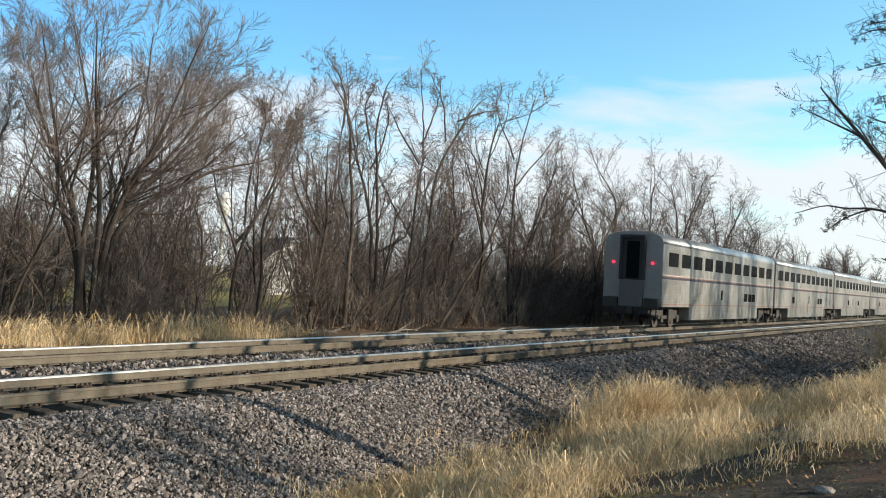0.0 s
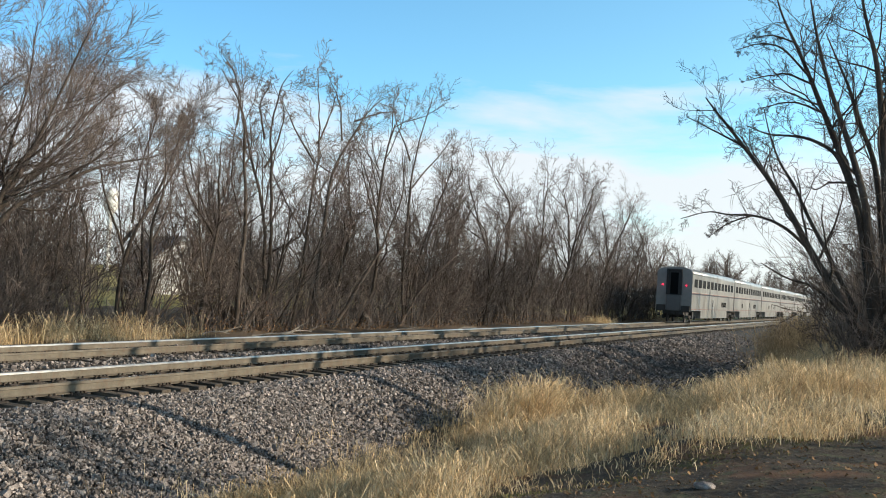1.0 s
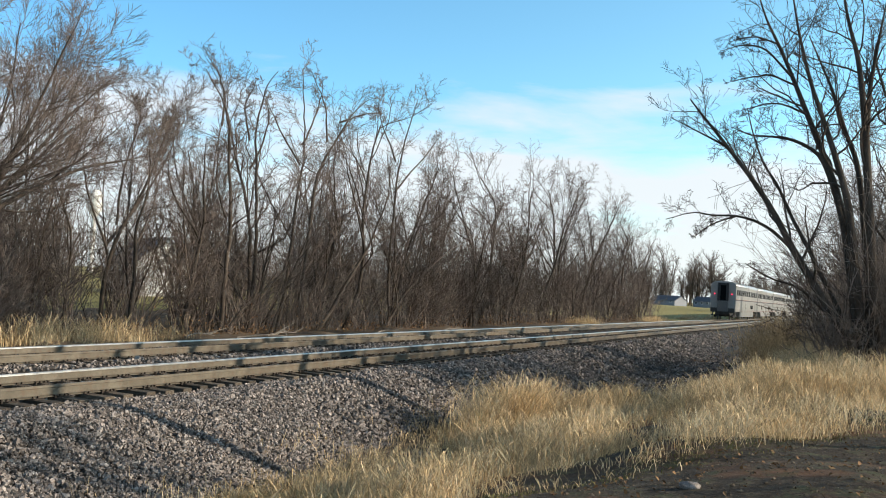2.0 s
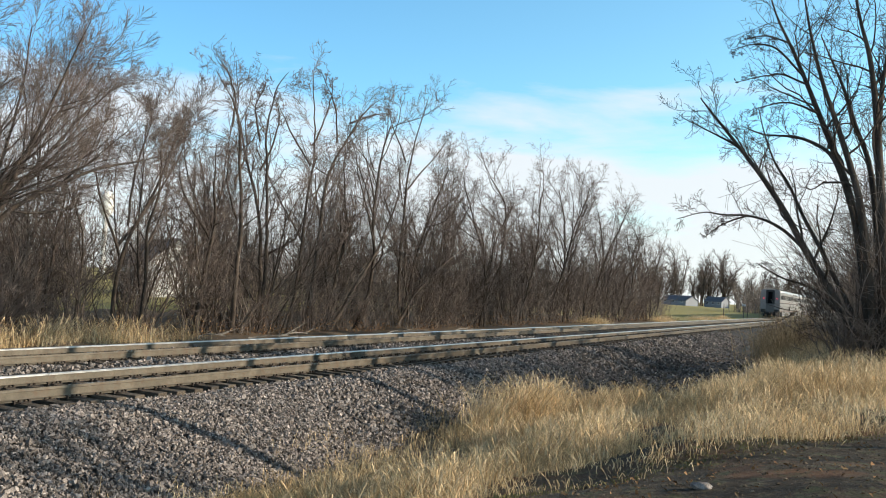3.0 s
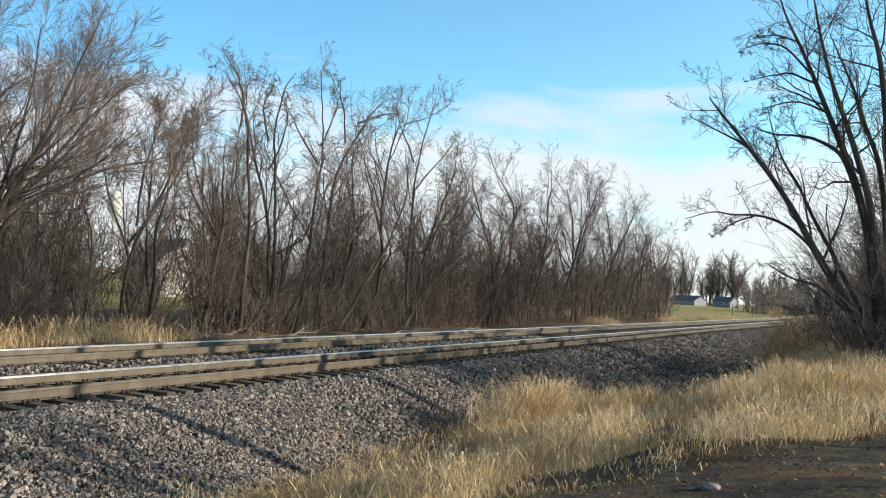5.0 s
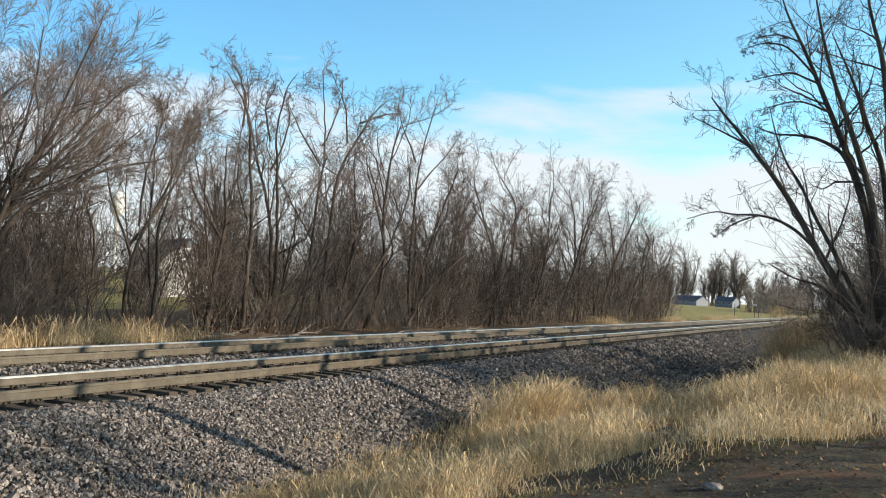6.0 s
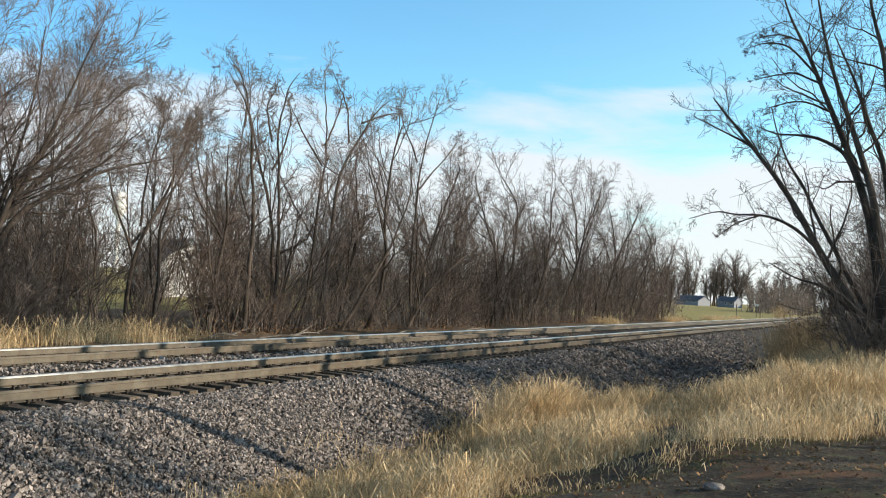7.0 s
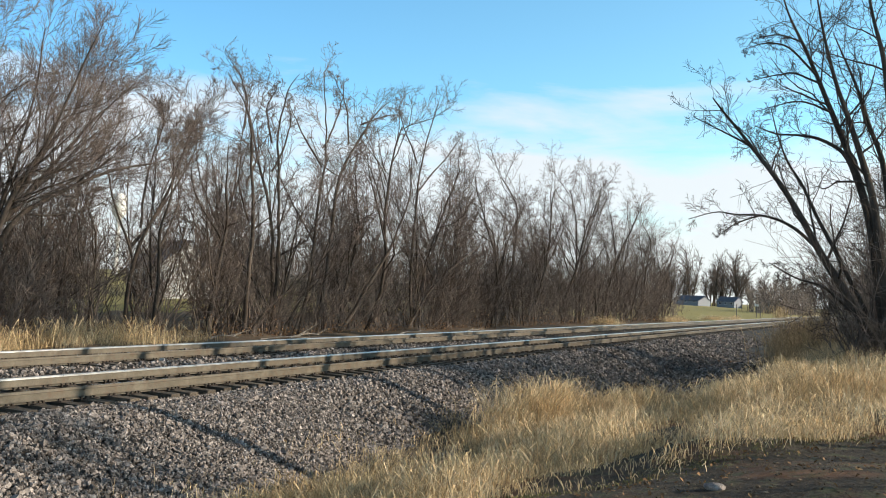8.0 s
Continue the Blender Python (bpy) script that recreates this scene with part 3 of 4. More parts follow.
def build_woods():
    rng = np.random.default_rng(11)
    tall = [make_tree("locust_tree", 20 + i, TALL, [(0, 0, rng.uniform(-.08, .08), rng.uniform(-.1, .1), 10.0, 0.105)] + ([(0.3, 0.2, rng.uniform(-.2, .2), rng.uniform(-.25, .25), 8.5, 0.08)] if i % 2 else []), "tall slender bare locust tree with crooked branches", group="trees of the wood", unit=10.0) for i in range(6)]
    pole = [make_tree("young_tree", 40 + i, POLE, [(0, 0, rng.uniform(-.15, .15), rng.uniform(-.2, .2), 9.0, 0.06), (rng.uniform(-.5, .5), rng.uniform(-.5, .5), rng.uniform(-.2, .2), rng.uniform(-.2, .2), 7.0, 0.045), (rng.uniform(-.5, .5), rng.uniform(-.5, .5), rng.uniform(-.35, .35), rng.uniform(-.55, .55), 6.0, 0.045)], "thin bare young trees sprung from one root in a thicket", group="trees of the wood", unit=9.0) for i in range(8)]
    shrub = [make_tree("shrub", 60 + i, SHRUB, [(rng.uniform(-.3, .3), rng.uniform(-.3, .3), rng.uniform(-.7, .7), rng.uniform(-.7, .7), rng.uniform(1.6, 3.2), 0.016) for _ in range(10)], "dense leafless brown shrub at the edge of the wood", DARKTWIG if i % 2 else TWIG, "shrubs of the wood", "shrub") for i in range(5)]
    # crowns that stand out along the wood's edge: place and height
    tops = [(-24.2, 34.2, 11.2), (-24.6, 40.6, 11.2), (-24.2, 42.5, 11.4), (-25.0, 49.5, 10.0), (-24.4, 53.5, 10.6), (-24.0, 58.5, 11.6), (-25.0, 63.0, 12.8), (-24.6, 68.0, 13.4), (-24.2, 74.0, 13.6), (-25.0, 80.0, 13.6), (-24.5, 87.0, 13.4), (-25.4, 94.0, 13.2), (-25.0, 102.0, 13.0), (-25.6, 110.0, 12.8), (-27.6, 121.0, 12.0), (-30.0, 132.0, 11.8), (-32.5, 141.0, 11.6)]
    used = set()

    def place(kind, k, x, y, s):
        o = (again if (id(kind), k) in used else put)(kind[k], x, y, rng.uniform(0, 360), s)
        used.add((id(kind), k))
        return o
    for i, (x, y, h) in enumerate(tops):
        place(tall, i % 6, x, y, h / (9.0 if y < 60 else 9.4))
    for i in range(92):
        y = 11 + 102 * (i / 91) ** 1.15 + rng.uniform(-1.5, 1.5)
        x = -22.7 - abs(rng.normal(0, 4.5))
        while gap(x, y):
            y += 1.5
        place(pole, i % 8, x, y, rng.uniform(0.62, 1.16) * (0.8 if y < 26 else 1.0))
    for i in range(20):
        x, y = rng.uniform(-36, -28), 23 + i * 5.2 + rng.uniform(-3, 3)
        while gap(x, y):
            y += 1.0
        place(tall, i % 6, x, y, rng.uniform(0.85, 1.15))
    for i in range(64):
        y = 10 + 103 * (i / 63) ** 1.2 + rng.uniform(-1, 1)
        x = -22.8 - rng.exponential(2.5)
        while gap(x, y):
            y += 1.0
        place(shrub, i % 5, x, y, rng.uniform(0.8, 1.6))
    return tall, pole, shrub


TALLS, POLES, SHRUBS = build_woods()


def thicket(name, label, seed, n, spot, tall, thick, mat, sprays=6, wild=0.12):
    """Thin crooked stems with side twigs, joined into one tangle."""
    rng = np.random.default_rng(seed)
    tubes = Tubes()
    for i in range(n):
        x, y, scale = spot(rng)
        h = rng.uniform(*tall) * scale
        if gap(x, y) and h > 1.7 and rng.random() < 0.88:
            continue
        p = np.array((x, y, float(ground_z(x, y)) - 0.05))
        d = np.array((rng.normal(0, 0.2), rng.normal(0, 0.28), 1.0))
        pts = [p]
        for _ in range(4):
            d = d + rng.normal(0, wild, 3)
            d /= np.linalg.norm(d)
            pts.append(pts[-1] + d * h / 4)
        tubes.add(pts, np.array([1.0, 0.85, 0.7, 0.55, 0.4]) * thick * rng.uniform(0.7, 1.5), 3)
        for _ in range(sprays):
            k = rng.integers(1, 4)
            q = pts[k] + (pts[k + 1] - pts[k]) * rng.random()
            e = d + rng.normal(0, 0.6, 3)
            e /= np.linalg.norm(e)
            tubes.add([q, q + e * h * rng.uniform(0.10, 0.28)], [thick * 0.55, thick * 0.35], 3)
    me = tubes.mesh(name)
    me.materials.append(mat)
    tagged(new(name, me), label, "undergrowth", kind="stuff")


def wood_edge(rng):
    y = 8 + 106 * rng.random() ** 1.2
    x = -22.3 - rng.exponential(4.5)
    if y < 28 and rng.random() < 0.6:
        y += 30
    if gap(x, y) and rng.random() < 0.85:
        y += 25
    return x, y, (0.55 if y < 25 and x > -26 else 1.0)


thicket("undergrowth", "thicket of thin reddish-brown leafless stems", 13, 1900, wood_edge, (0.8, 4.6), 0.0105, BRUSH, 7, 0.24)
thicket("brush", "tangled brown brush under the leaning tree", 15, 1000, lambda r: (r.uniform(-0.9, 1.6), 26.5 + 20 * r.random() ** 1.5, 1.0), (1.0, 5.4), 0.010, BRUSH, 9, 0.22)
thicket("weeds", "tan dead weeds on the edge of the ditch", 16, 700, lambda r: (r.normal(-3.6, 0.6), r.normal(44, 3.5), 1.0), (0.8, 2.0), 0.009, DEADWEED, 6, 0.2)
thicket("saplings", "crowded grey-brown saplings inside the wood", 19, 520, lambda r: (-23.5 - r.exponential(5.0), 24 + 60 * r.random(), 1.0), (3.5, 8.5), 0.015, BARK, 12, 0.22)
thicket("far_thicket", "hazy grey-brown bare wood behind the first trees", 14, 2300, lambda r: ((lambda u: (-42 - 44 * r.random(), 28 + 190 * u, 1.0))(r.random())), (3.5, 8.5), 0.030, TWIG, 9, 0.2)

thicket("hedge", "dense dark brown growth behind the maple", 21, 650, lambda r: (lambda x: (x, x / -r.uniform(0.78, 1.62), 1.0))(r.uniform(-46, -29)), (2.0, 6.5), 0.017, BRUSH, 12, 0.22)
thicket("weeds", "tan dead bush at the end of the field", 22, 90, lambda r: (r.normal(-20.6, 0.8), r.normal(202, 5), 1.0), (1.2, 2.8), 0.03, DEADWEED, 8, 0.2)
thicket("far_brush", "dark brown brush beyond the end of the field", 18, 420, lambda r: (r.uniform(-39, -23), r.uniform(275, 340), 1.0), (4.0, 9.5), 0.07, BRUSH, 8, 0.18)


def build_near_side_trees():
    """Trees and brush along the near side of the line, and those beside and behind the camera."""
    rng = np.random.default_rng(17)
    lofty = [make_tree("poplar_tree", 90 + i, LOFTY, [(0, 0, 0.02, 0.03, 13.0, 0.22)], "tall bare poplar with a high crown", group="trees beside the line", unit=13.0) for i in range(2)]
    for i, (x, y) in enumerate([(1.0, 31), (0.4, 36), (2.2, 28.5), (0.0, 44), (1.2, 52), (-0.6, 62), (0.5, 75), (-1.0, 92), (-1, 130), (-1, 180)]):
        again(TALLS[i % 6], x, y, rng.uniform(0, 360), rng.uniform(0.75, 1.05))
        again(POLES[i % 8], x + rng.uniform(-1, 1.5), y + rng.uniform(-2, 2), rng.uniform(0, 360), rng.uniform(0.6, 0.95))
    for i in range(26):
        y = 26.5 + 55 * (i / 25) ** 1.6
        again(SHRUBS[i % 5], rng.uniform(-1.0, 2.0), y, rng.uniform(0, 360), rng.uniform(0.7, 1.35))
    for i, (x, y, s) in enumerate([(-3.6, 44.0, 0.7), (-3.2, 47.0, 0.85), (-4.0, 49.5, 0.8), (-3.0, 42.0, 0.6)]):
        again(SHRUBS[(2 * i) % 5], x, y, rng.uniform(0, 360), s)
    for i, (x, y) in enumerate([(20, 10.5), (9, 17.5), (22, 3), (13, -4), (8, 33), (6, 41), (9, 50), (6, 58), (5, 67), (7, 80), (4, 95), (6, 112), (5, 73), (7, 88), (4, 45.5), (6.5, 54), (4.5, 62), (9, 65), (5.5, 77), (8, 71), (4.5, 84), (6, 100)]):
        o = (put if i < 2 else again)(lofty[i % 2], x, y, rng.uniform(0, 360), rng.uniform(0.95, 1.25))
    # small shrubs added out of view, only to cast shade on the path
    for i, (x, y) in enumerate([(2.6, 11.0), (3.1, 12.6), (2.7, 9.4)]):
        again(SHRUBS[i], x, y, rng.uniform(0, 360), rng.uniform(0.5, 0.6))
    for i in range(15):
        again(lofty[i % 2], 5.5 + 4.5 * ((i * 7) % 5) / 4 + rng.uniform(-0.6, 0.6), 22 + i * 3.7 + rng.uniform(-1.2, 1.2), rng.uniform(0, 360), rng.uniform(1.0, 1.45))
    for i, (x, y) in enumerate([(10, 7.5), (12, 2), (4.5, 13.5)]):
        again(POLES[i % 8], x, y, rng.uniform(0, 360), rng.uniform(0.95, 1.3))


build_near_side_trees()


def build_far_trees():
    """Distant tree lines behind the field and behind the wood."""
    rng = np.random.default_rng(23)
    kinds = [make_tree("distant_tree", 80 + i, DISTANT, [(0, 0, 0, 0, 9.0, 0.16), (0.4, 0.2, 0.15, 0.1, 8.0, 0.12)], "bare tree in a distant tree line", group="distant trees", unit=10.0) for i in range(4)]
    used = set()

    def place(k, x, y, s):
        (again if k in used else put)(kinds[k], x, y, rng.uniform(0, 360), s)
        used.add(k)
    for i in range(84):
        a = i / 83
        place(i % 4, -150 + 150 * a + rng.uniform(-4, 4), 442 + rng.uniform(0, 70), rng.uniform(1.2, 2.2) + (0.7 if 0.42 < a < 0.56 else 0.0))
    for i in range(16):
        place(i % 4, rng.uniform(-7, 0), 100 + i * 18, rng.uniform(0.6, 1.0))
    for i in range(26):
        u = i / 25
        x, y = -120 + 55 * u + rng.uniform(-9, 9), 50 + 160 * u + rng.uniform(-9, 9)
        place(i % 4, x, y + (18.0 if abs(x / y + 0.92) < 0.11 else 0.0), rng.uniform(0.7, 1.15))


build_far_trees()


# ---- dry grass ----
def blades(name, label, seed, spots, high, per, mat, spread=0.22, thick=1.0):
    """Curved tapering blades round the given spots; each is a bent three-sided straw with a nodding head."""
    rng = np.random.default_rng(seed)
    n = len(spots) * per
    own = np.repeat(rng.normal(0, 1, (len(spots), 2)), per, axis=0)
    root = np.repeat(spots, per, axis=0)[:, :2] + rng.normal(0, spread, (n, 2))
    z = ground_z(root[:, 0], root[:, 1])
    bed = (root[:, 0] > -19.9) & (root[:, 0] < -8.5)
    z = np.where(bed, np.maximum(z, ballast_z(root[:, 0])), z)
    h = np.repeat(high, per) * rng.uniform(0.35, 1.15, n)
    thatch = rng.random(n) < 0.4
    h = np.where(thatch, h * rng.uniform(0.3, 0.7, n), h)
    lean = own * 0.22 + rng.normal(0, 1, (n, 2)) * np.where(thatch, 0.75, 0.24)[:, None]
    w = rng.uniform(0.0018, 0.0043, n) * thick
    b = rng.uniform(0, 2 * np.pi, n)
    side = np.stack([np.cos(b), np.sin(b), np.zeros(n)], 1)
    a = rng.uniform(0, 2 * np.pi, n)
    nod = np.stack([np.cos(a), np.sin(a)], 1) * (rng.uniform(0.10, 0.60, n) * h)[:, None]
    head = np.where(rng.random(n) < 0.3, 2.0, 0.85)
    rise = rng.uniform(-0.34, 0.10, n)
    rows = []
    for u, wid, bow, top in [(0, 1.0, 0.0, 0), (0.5, 1.0, 0.12, 0), (0.86, head, 0.45, 0), (0.88, 0.5, 1.0, 1)]:
        c = np.stack([root[:, 0] + lean[:, 0] * h * u ** 2 + nod[:, 0] * bow, root[:, 1] + lean[:, 1] * h * u ** 2 + nod[:, 1] * bow, z - 0.03 + h * (u + rise * top)], 1)
        rows += [c - side * (w * wid)[:, None], c + side * (w * wid)[:, None]]
    V = np.stack(rows, 1)
    f = np.array([[0, 1, 3, 2], [2, 3, 5, 4], [4, 5, 7, 6]])
    F = (f[None] + (np.arange(n) * 8)[:, None, None]).reshape(-1, 4)
    me = np_mesh(name, V.reshape(-1, 3), F)
    me.materials.append(mat)
    return tagged(new(name, me), label, "grass", kind="stuff")


def straw_material():
    m = material("dry_straw", [(0.42, 0.28, 0.13), (0.66, 0.50, 0.29), (0.88, 0.74, 0.52)], 0.8, 0.7, 0.0, 5, random_from="island", spread=0.5)
    nt = m.node_tree
    b = nt.nodes["Principled BSDF"]
    out = nt.nodes["Material Output"]
    tr = nt.nodes.new("ShaderNodeBsdfTranslucent")
    mx = node(nt, "ShaderNodeMixShader", Fac=0.25)
    nt.links.new(b.inputs["Base Color"].links[0].from_socket, tr.inputs["Color"])
    nt.links.new(b.outputs[0], mx.inputs[1])
    nt.links.new(tr.outputs[0], mx.inputs[2])
    nt.links.new(mx.outputs[0], out.inputs["Surface"])
    return m


STRAW = straw_material()
MOSS = material("short_green_grass", [(0.07, 0.07, 0.02), (0.13, 0.12, 0.04), (0.24, 0.19, 0.08)], 1.0, 0.9, 0.0, 6, random_from="island", spread=0.4)


def path_edge(y):
    return np.interp(y, [4, 9.0, 9.9, 11.6, 12.8, 14.2, 20], [-4.27, -3.67, -2.7, -1.63, -0.85, -0.05, 3.26])


def build_grass():
    rng = np.random.default_rng(31)
    s, h = [], []
    while len(s) < 3100:
        y = 5 + 60 * rng.random() ** 1.6
        x = rng.uniform(-9.3, 1.5)
        clump = noise.noise((x * 0.55, y * 0.35, 2.0))
        upper = np.interp(y, [5, 9, 14, 19, 24, 35, 60], [-6.2, -7.4, -8.2, -8.4, -8.0, -6.6, -5.0])
        edge = x - upper
        if y > 27 and x < -2.4:
            continue
        if x > path_edge(y) + rng.normal(0, 0.1) or edge < rng.normal(0, 0.45) or rng.random() > 0.62 + 1.5 * clump:
            continue
        s.append((x, y))
        h.append((0.26 + 0.55 * max(0, 0.40 + clump + 0.8 * noise.noise((x * 1.3, y * 0.9, 7.0)))) * min(1, 0.5 + 0.4 * edge) * min(1, 0.6 + 0.8 * max(0, path_edge(y) - x)) * (0.85 if y > 18 and x < -2.5 else 1.0) + (0.3 if y > 20 and x > -2.4 else 0) * rng.random())
    for cx, cy, tallness, m, wide in ((-6.6, 19.0, 1.6, 110, 0.7), (-5.2, 20.5, 1.15, 60, 0.8), (-3.6, 21.0, 0.6, 40, 0.8), (-1.4, 21.0, 0.9, 60, 1.0), (-4.6, 10.0, 0.75, 40, 0.5)):
        for _ in range(m):
            s.append((cx + rng.normal(0, wide * 0.5), cy + rng.normal(0, wide)))
            h.append(tallness * rng.uniform(0.7, 1.05))
    blades("dry_grass", "tall pale straw-coloured dry grass with nodding heads in the ditch", 32, np.array(s), np.array(h) * 0.78, 42, STRAW, 0.24)
    s = [(rng.uniform(-8.8, -6.0), rng.uniform(6, 22)) for _ in range(160)]
    blades("dry_grass", "thin stray dry grass among the ballast stones", 34, np.array(s), np.full(len(s), 0.32), 9, STRAW, 0.12)
    e = rng.uniform(6, 18, 420)
    s = np.stack([path_edge(e) + rng.normal(0.25, 0.35, 420), e], 1)
    blades("short_grass", "short green-brown grass along the edge of the path", 35, s, np.full(len(s), 0.07), 16, MOSS, 0.10)
    s, h = [], []
    while len(s) < 380:
        y = rng.uniform(8, 150)
        x = -20.9 - rng.exponential(0.6)
        if y > 26 and (y < 58 or noise.noise((0, y * 0.12, 4.0)) < 0.1):
            continue
        s.append((x, y))
        h.append(rng.uniform(0.45, 0.95) * (1.0 if y < 26 else 0.8))
    blades("dry_grass", "sunlit straw-coloured grass along the edge of the wood", 33, np.array(s), np.array(h), 46, STRAW, 0.34, 1.5)


build_grass()


# ---- tracks ----
def rail_mesh(y0, y1, bright):
    """Foot, web and head of one rail; the running surface is polished and the gauge side of the head, given by its faces, worn bright."""
    half = [(0.070, -0.186), (0.070, -0.176), (0.012, -0.156), (0.010, -0.050), (0.037, -0.042), (0.034, -0.020), (0.027, -0.006), (0.018, 0.0)]
    ring = half + [(-x, z) for x, z in reversed(half)]
    ys = np.unique(np.concatenate([np.arange(y0, min(80, y1), 4.0), np.linspace(80, y1, 40)]))
    V = np.array([(x, y, z) for y in ys for x, z in ring])
    k = len(ring)
    F, top = [], []
    for i in range(len(ys) - 1):
        for j in range(k):
            F.append((i * k + j, i * k + (j + 1) % k, (i + 1) * k + (j + 1) % k, (i + 1) * k + j))
            top.append(1 if j in (7,) else 2 if j in bright else 0)
    me = np_mesh("rail", V, F)
    me.materials.append(RAIL)
    me.materials.append(RAILTOP)
    me.materials.append(GAUGEFACE)
    me.polygons.foreach_set("material_index", np.array(top, np.int32))
    return me


def tie_mesh():
    bm = one_box(-1.3, -0.115, -0.36, 1.3, 0.115, -0.196, 0.012)
    me = bpy.data.meshes.new("tie")
    bm.to_mesh(me)
    bm.free()
    me.materials.append(TIE)
    return me


def fastening_mesh(anchored):
    """Tie plate with spikes and the rail anchors that grip the foot beside the tie."""
    bm = bmesh.new()
    box(bm, -0.18, -0.095, -0.196, 0.18, 0.095, -0.184)
    for sx in (-1, 1):
        for sy in (-0.05, 0.05):
            box(bm, sx * 0.090 - 0.013, sy - 0.013, -0.19, sx * 0.090 + 0.013, sy + 0.013, -0.152)
        for sy in (-1, 1) if anchored else ():
            box(bm, sx * 0.07 - 0.028, sy * 0.14 - 0.014, -0.212, sx * 0.07 + 0.028, sy * 0.14 + 0.014, -0.158)
    me = bpy.data.meshes.new("tie_plate")
    bm.to_mesh(me)
    bm.free()
    me.materials.append(IRON)
    return me


def build_tracks():
    rm, tm, fm = {-1: rail_mesh(-60, 1500, (4, 5, 6)), 1: rail_mesh(-60, 1500, (8, 9, 10))}, tie_mesh(), (fastening_mesh(False), fastening_mesh(True))
    rng = np.random.default_rng(41)
    for cx, y0, what in ((NEAR, 4.0, "near"), (FAR, 6.0, "far")):
        track = tagged(new("railway_track"), "weathered rails with bright heads on dark wooden ties in ballast", "railway track", "double track", "structure")
        track.location = (cx, 0, 0.04 if what == "near" else 0)
        for s in (-1, 1):
            r = part("rail", rm[s], None, track)
            r.location = (s * GAUGE, 0, 0)
        n = 230
        for i in range(n):
            y = y0 + i * 0.51 + rng.normal(0, 0.015)
            t = part("tie", tm, None, track)
            t.location, t.rotation_euler = (rng.normal(0, 0.03), y, rng.normal(0, 0.004)), (0, 0, rng.normal(0, 0.012))
            if i < 150:
                for s in (-1, 1):
                    p = part("tie_plate", fm[i % 2], None, track)
                    p.location = (s * GAUGE, y, 0)
        ys = np.arange(y0 + n * 0.51, 420, 0.51)
        c = np.array([(x, y, z) for x in (-1.3, 1.3) for y in (-0.115, 0.115) for z in (-0.34, -0.196)])
        V = (c[None] + np.stack([0 * ys, ys, 0 * ys], 1)[:, None]).reshape(-1, 3)
        f = np.array([[0, 1, 3, 2], [4, 6, 7, 5], [0, 4, 5, 1], [2, 3, 7, 6], [0, 2, 6, 4], [1, 5, 7, 3]])
        me = np_mesh("far_ties", V, (f[None] + (np.arange(len(ys)) * 8)[:, None, None]).reshape(-1, 4))
        tagged(part("far_ties", me, TIE, track), kind="stuff")


build_tracks()


# ---- train ----
def steel_material(name, colours, rough, flutes):
    # the dark blotches are grime and also painted tree shadow on the car sides
    m = material(name, colours, 0.9, rough, 0.0, 14, metal=0.55, stain_or_shade=((0.13, 0.117, 0.098), 1.1, 0.9), stretch=(1, 1, 0.45))
    if flutes:
        nt = m.node_tree
        b = nt.nodes["Principled BSDF"]
        tc = nt.nodes.new("ShaderNodeTexCoord")
        wv = nt.nodes.new("ShaderNodeTexWave")
        wv.bands_direction = "Z"
        wv.inputs["Scale"].default_value = 4.0
        nt.links.new(tc.outputs["Object"], wv.inputs["Vector"])
        bp = node(nt, "ShaderNodeBump", Strength=0.18, Distance=0.012)
        nt.links.new(wv.outputs["Fac"], bp.inputs["Height"])
        nt.links.new(bp.outputs[0], b.inputs["Normal"])
    return m


def plain(name, colour, rough=0.5, metal=0.0, glow=0.0):
    m = material(name, [tuple(c * 0.75 for c in colour), colour], 3, rough, 0.0, 30, metal=metal)
    if glow:
        b = m.node_tree.nodes["Principled BSDF"]
        b.inputs["Emission Color"].default_value = (*colour, 1)
        b.inputs["Emission Strength"].default_value = glow
    return m


STEEL = steel_material("fluted_stainless_steel", [(0.18, 0.172, 0.156), (0.30, 0.29, 0.268), (0.46, 0.447, 0.42)], 0.42, True)
# same steel as the sides, with the sky's reflection coloured in, paler and bluer
ROOF = steel_material("sky_toned_roof_steel", [(0.33, 0.36, 0.38), (0.46, 0.49, 0.51)], 0.45, False)
ENDGREY = plain("grey_end_paint", (0.32, 0.30, 0.285), 0.6)
HOUSING = plain("dull_grey_paint", (0.15, 0.142, 0.138), 0.7)
RUBBER = plain("black_rubber", (0.045, 0.042, 0.043), 0.75)
PANE = plain("tinted_pane", (0.010, 0.011, 0.012), 0.25)
PANE.node_tree.nodes["Principled BSDF"].inputs["Specular IOR Level"].default_value = 0.15
PANE.node_tree.nodes["Principled BSDF"].inputs["IOR"].default_value = 1.08
RED = plain("red_stripe", (0.30, 0.15, 0.125), 0.6)
BLUE = plain("blue_stripe", (0.035, 0.035, 0.052), 0.6)
WHITE = plain("white_stripe", (0.48, 0.46, 0.42), 0.6)
TRUCK = plain("sooty_iron", (0.055, 0.050, 0.046), 0.8)
LAMP = plain("red_tail_lamp", (1.0, 0.02, 0.06), 0.3, glow=3.5)
WHEEL = plain("worn_wheel_steel", (0.16, 0.14, 0.12), 0.5, 0.6)


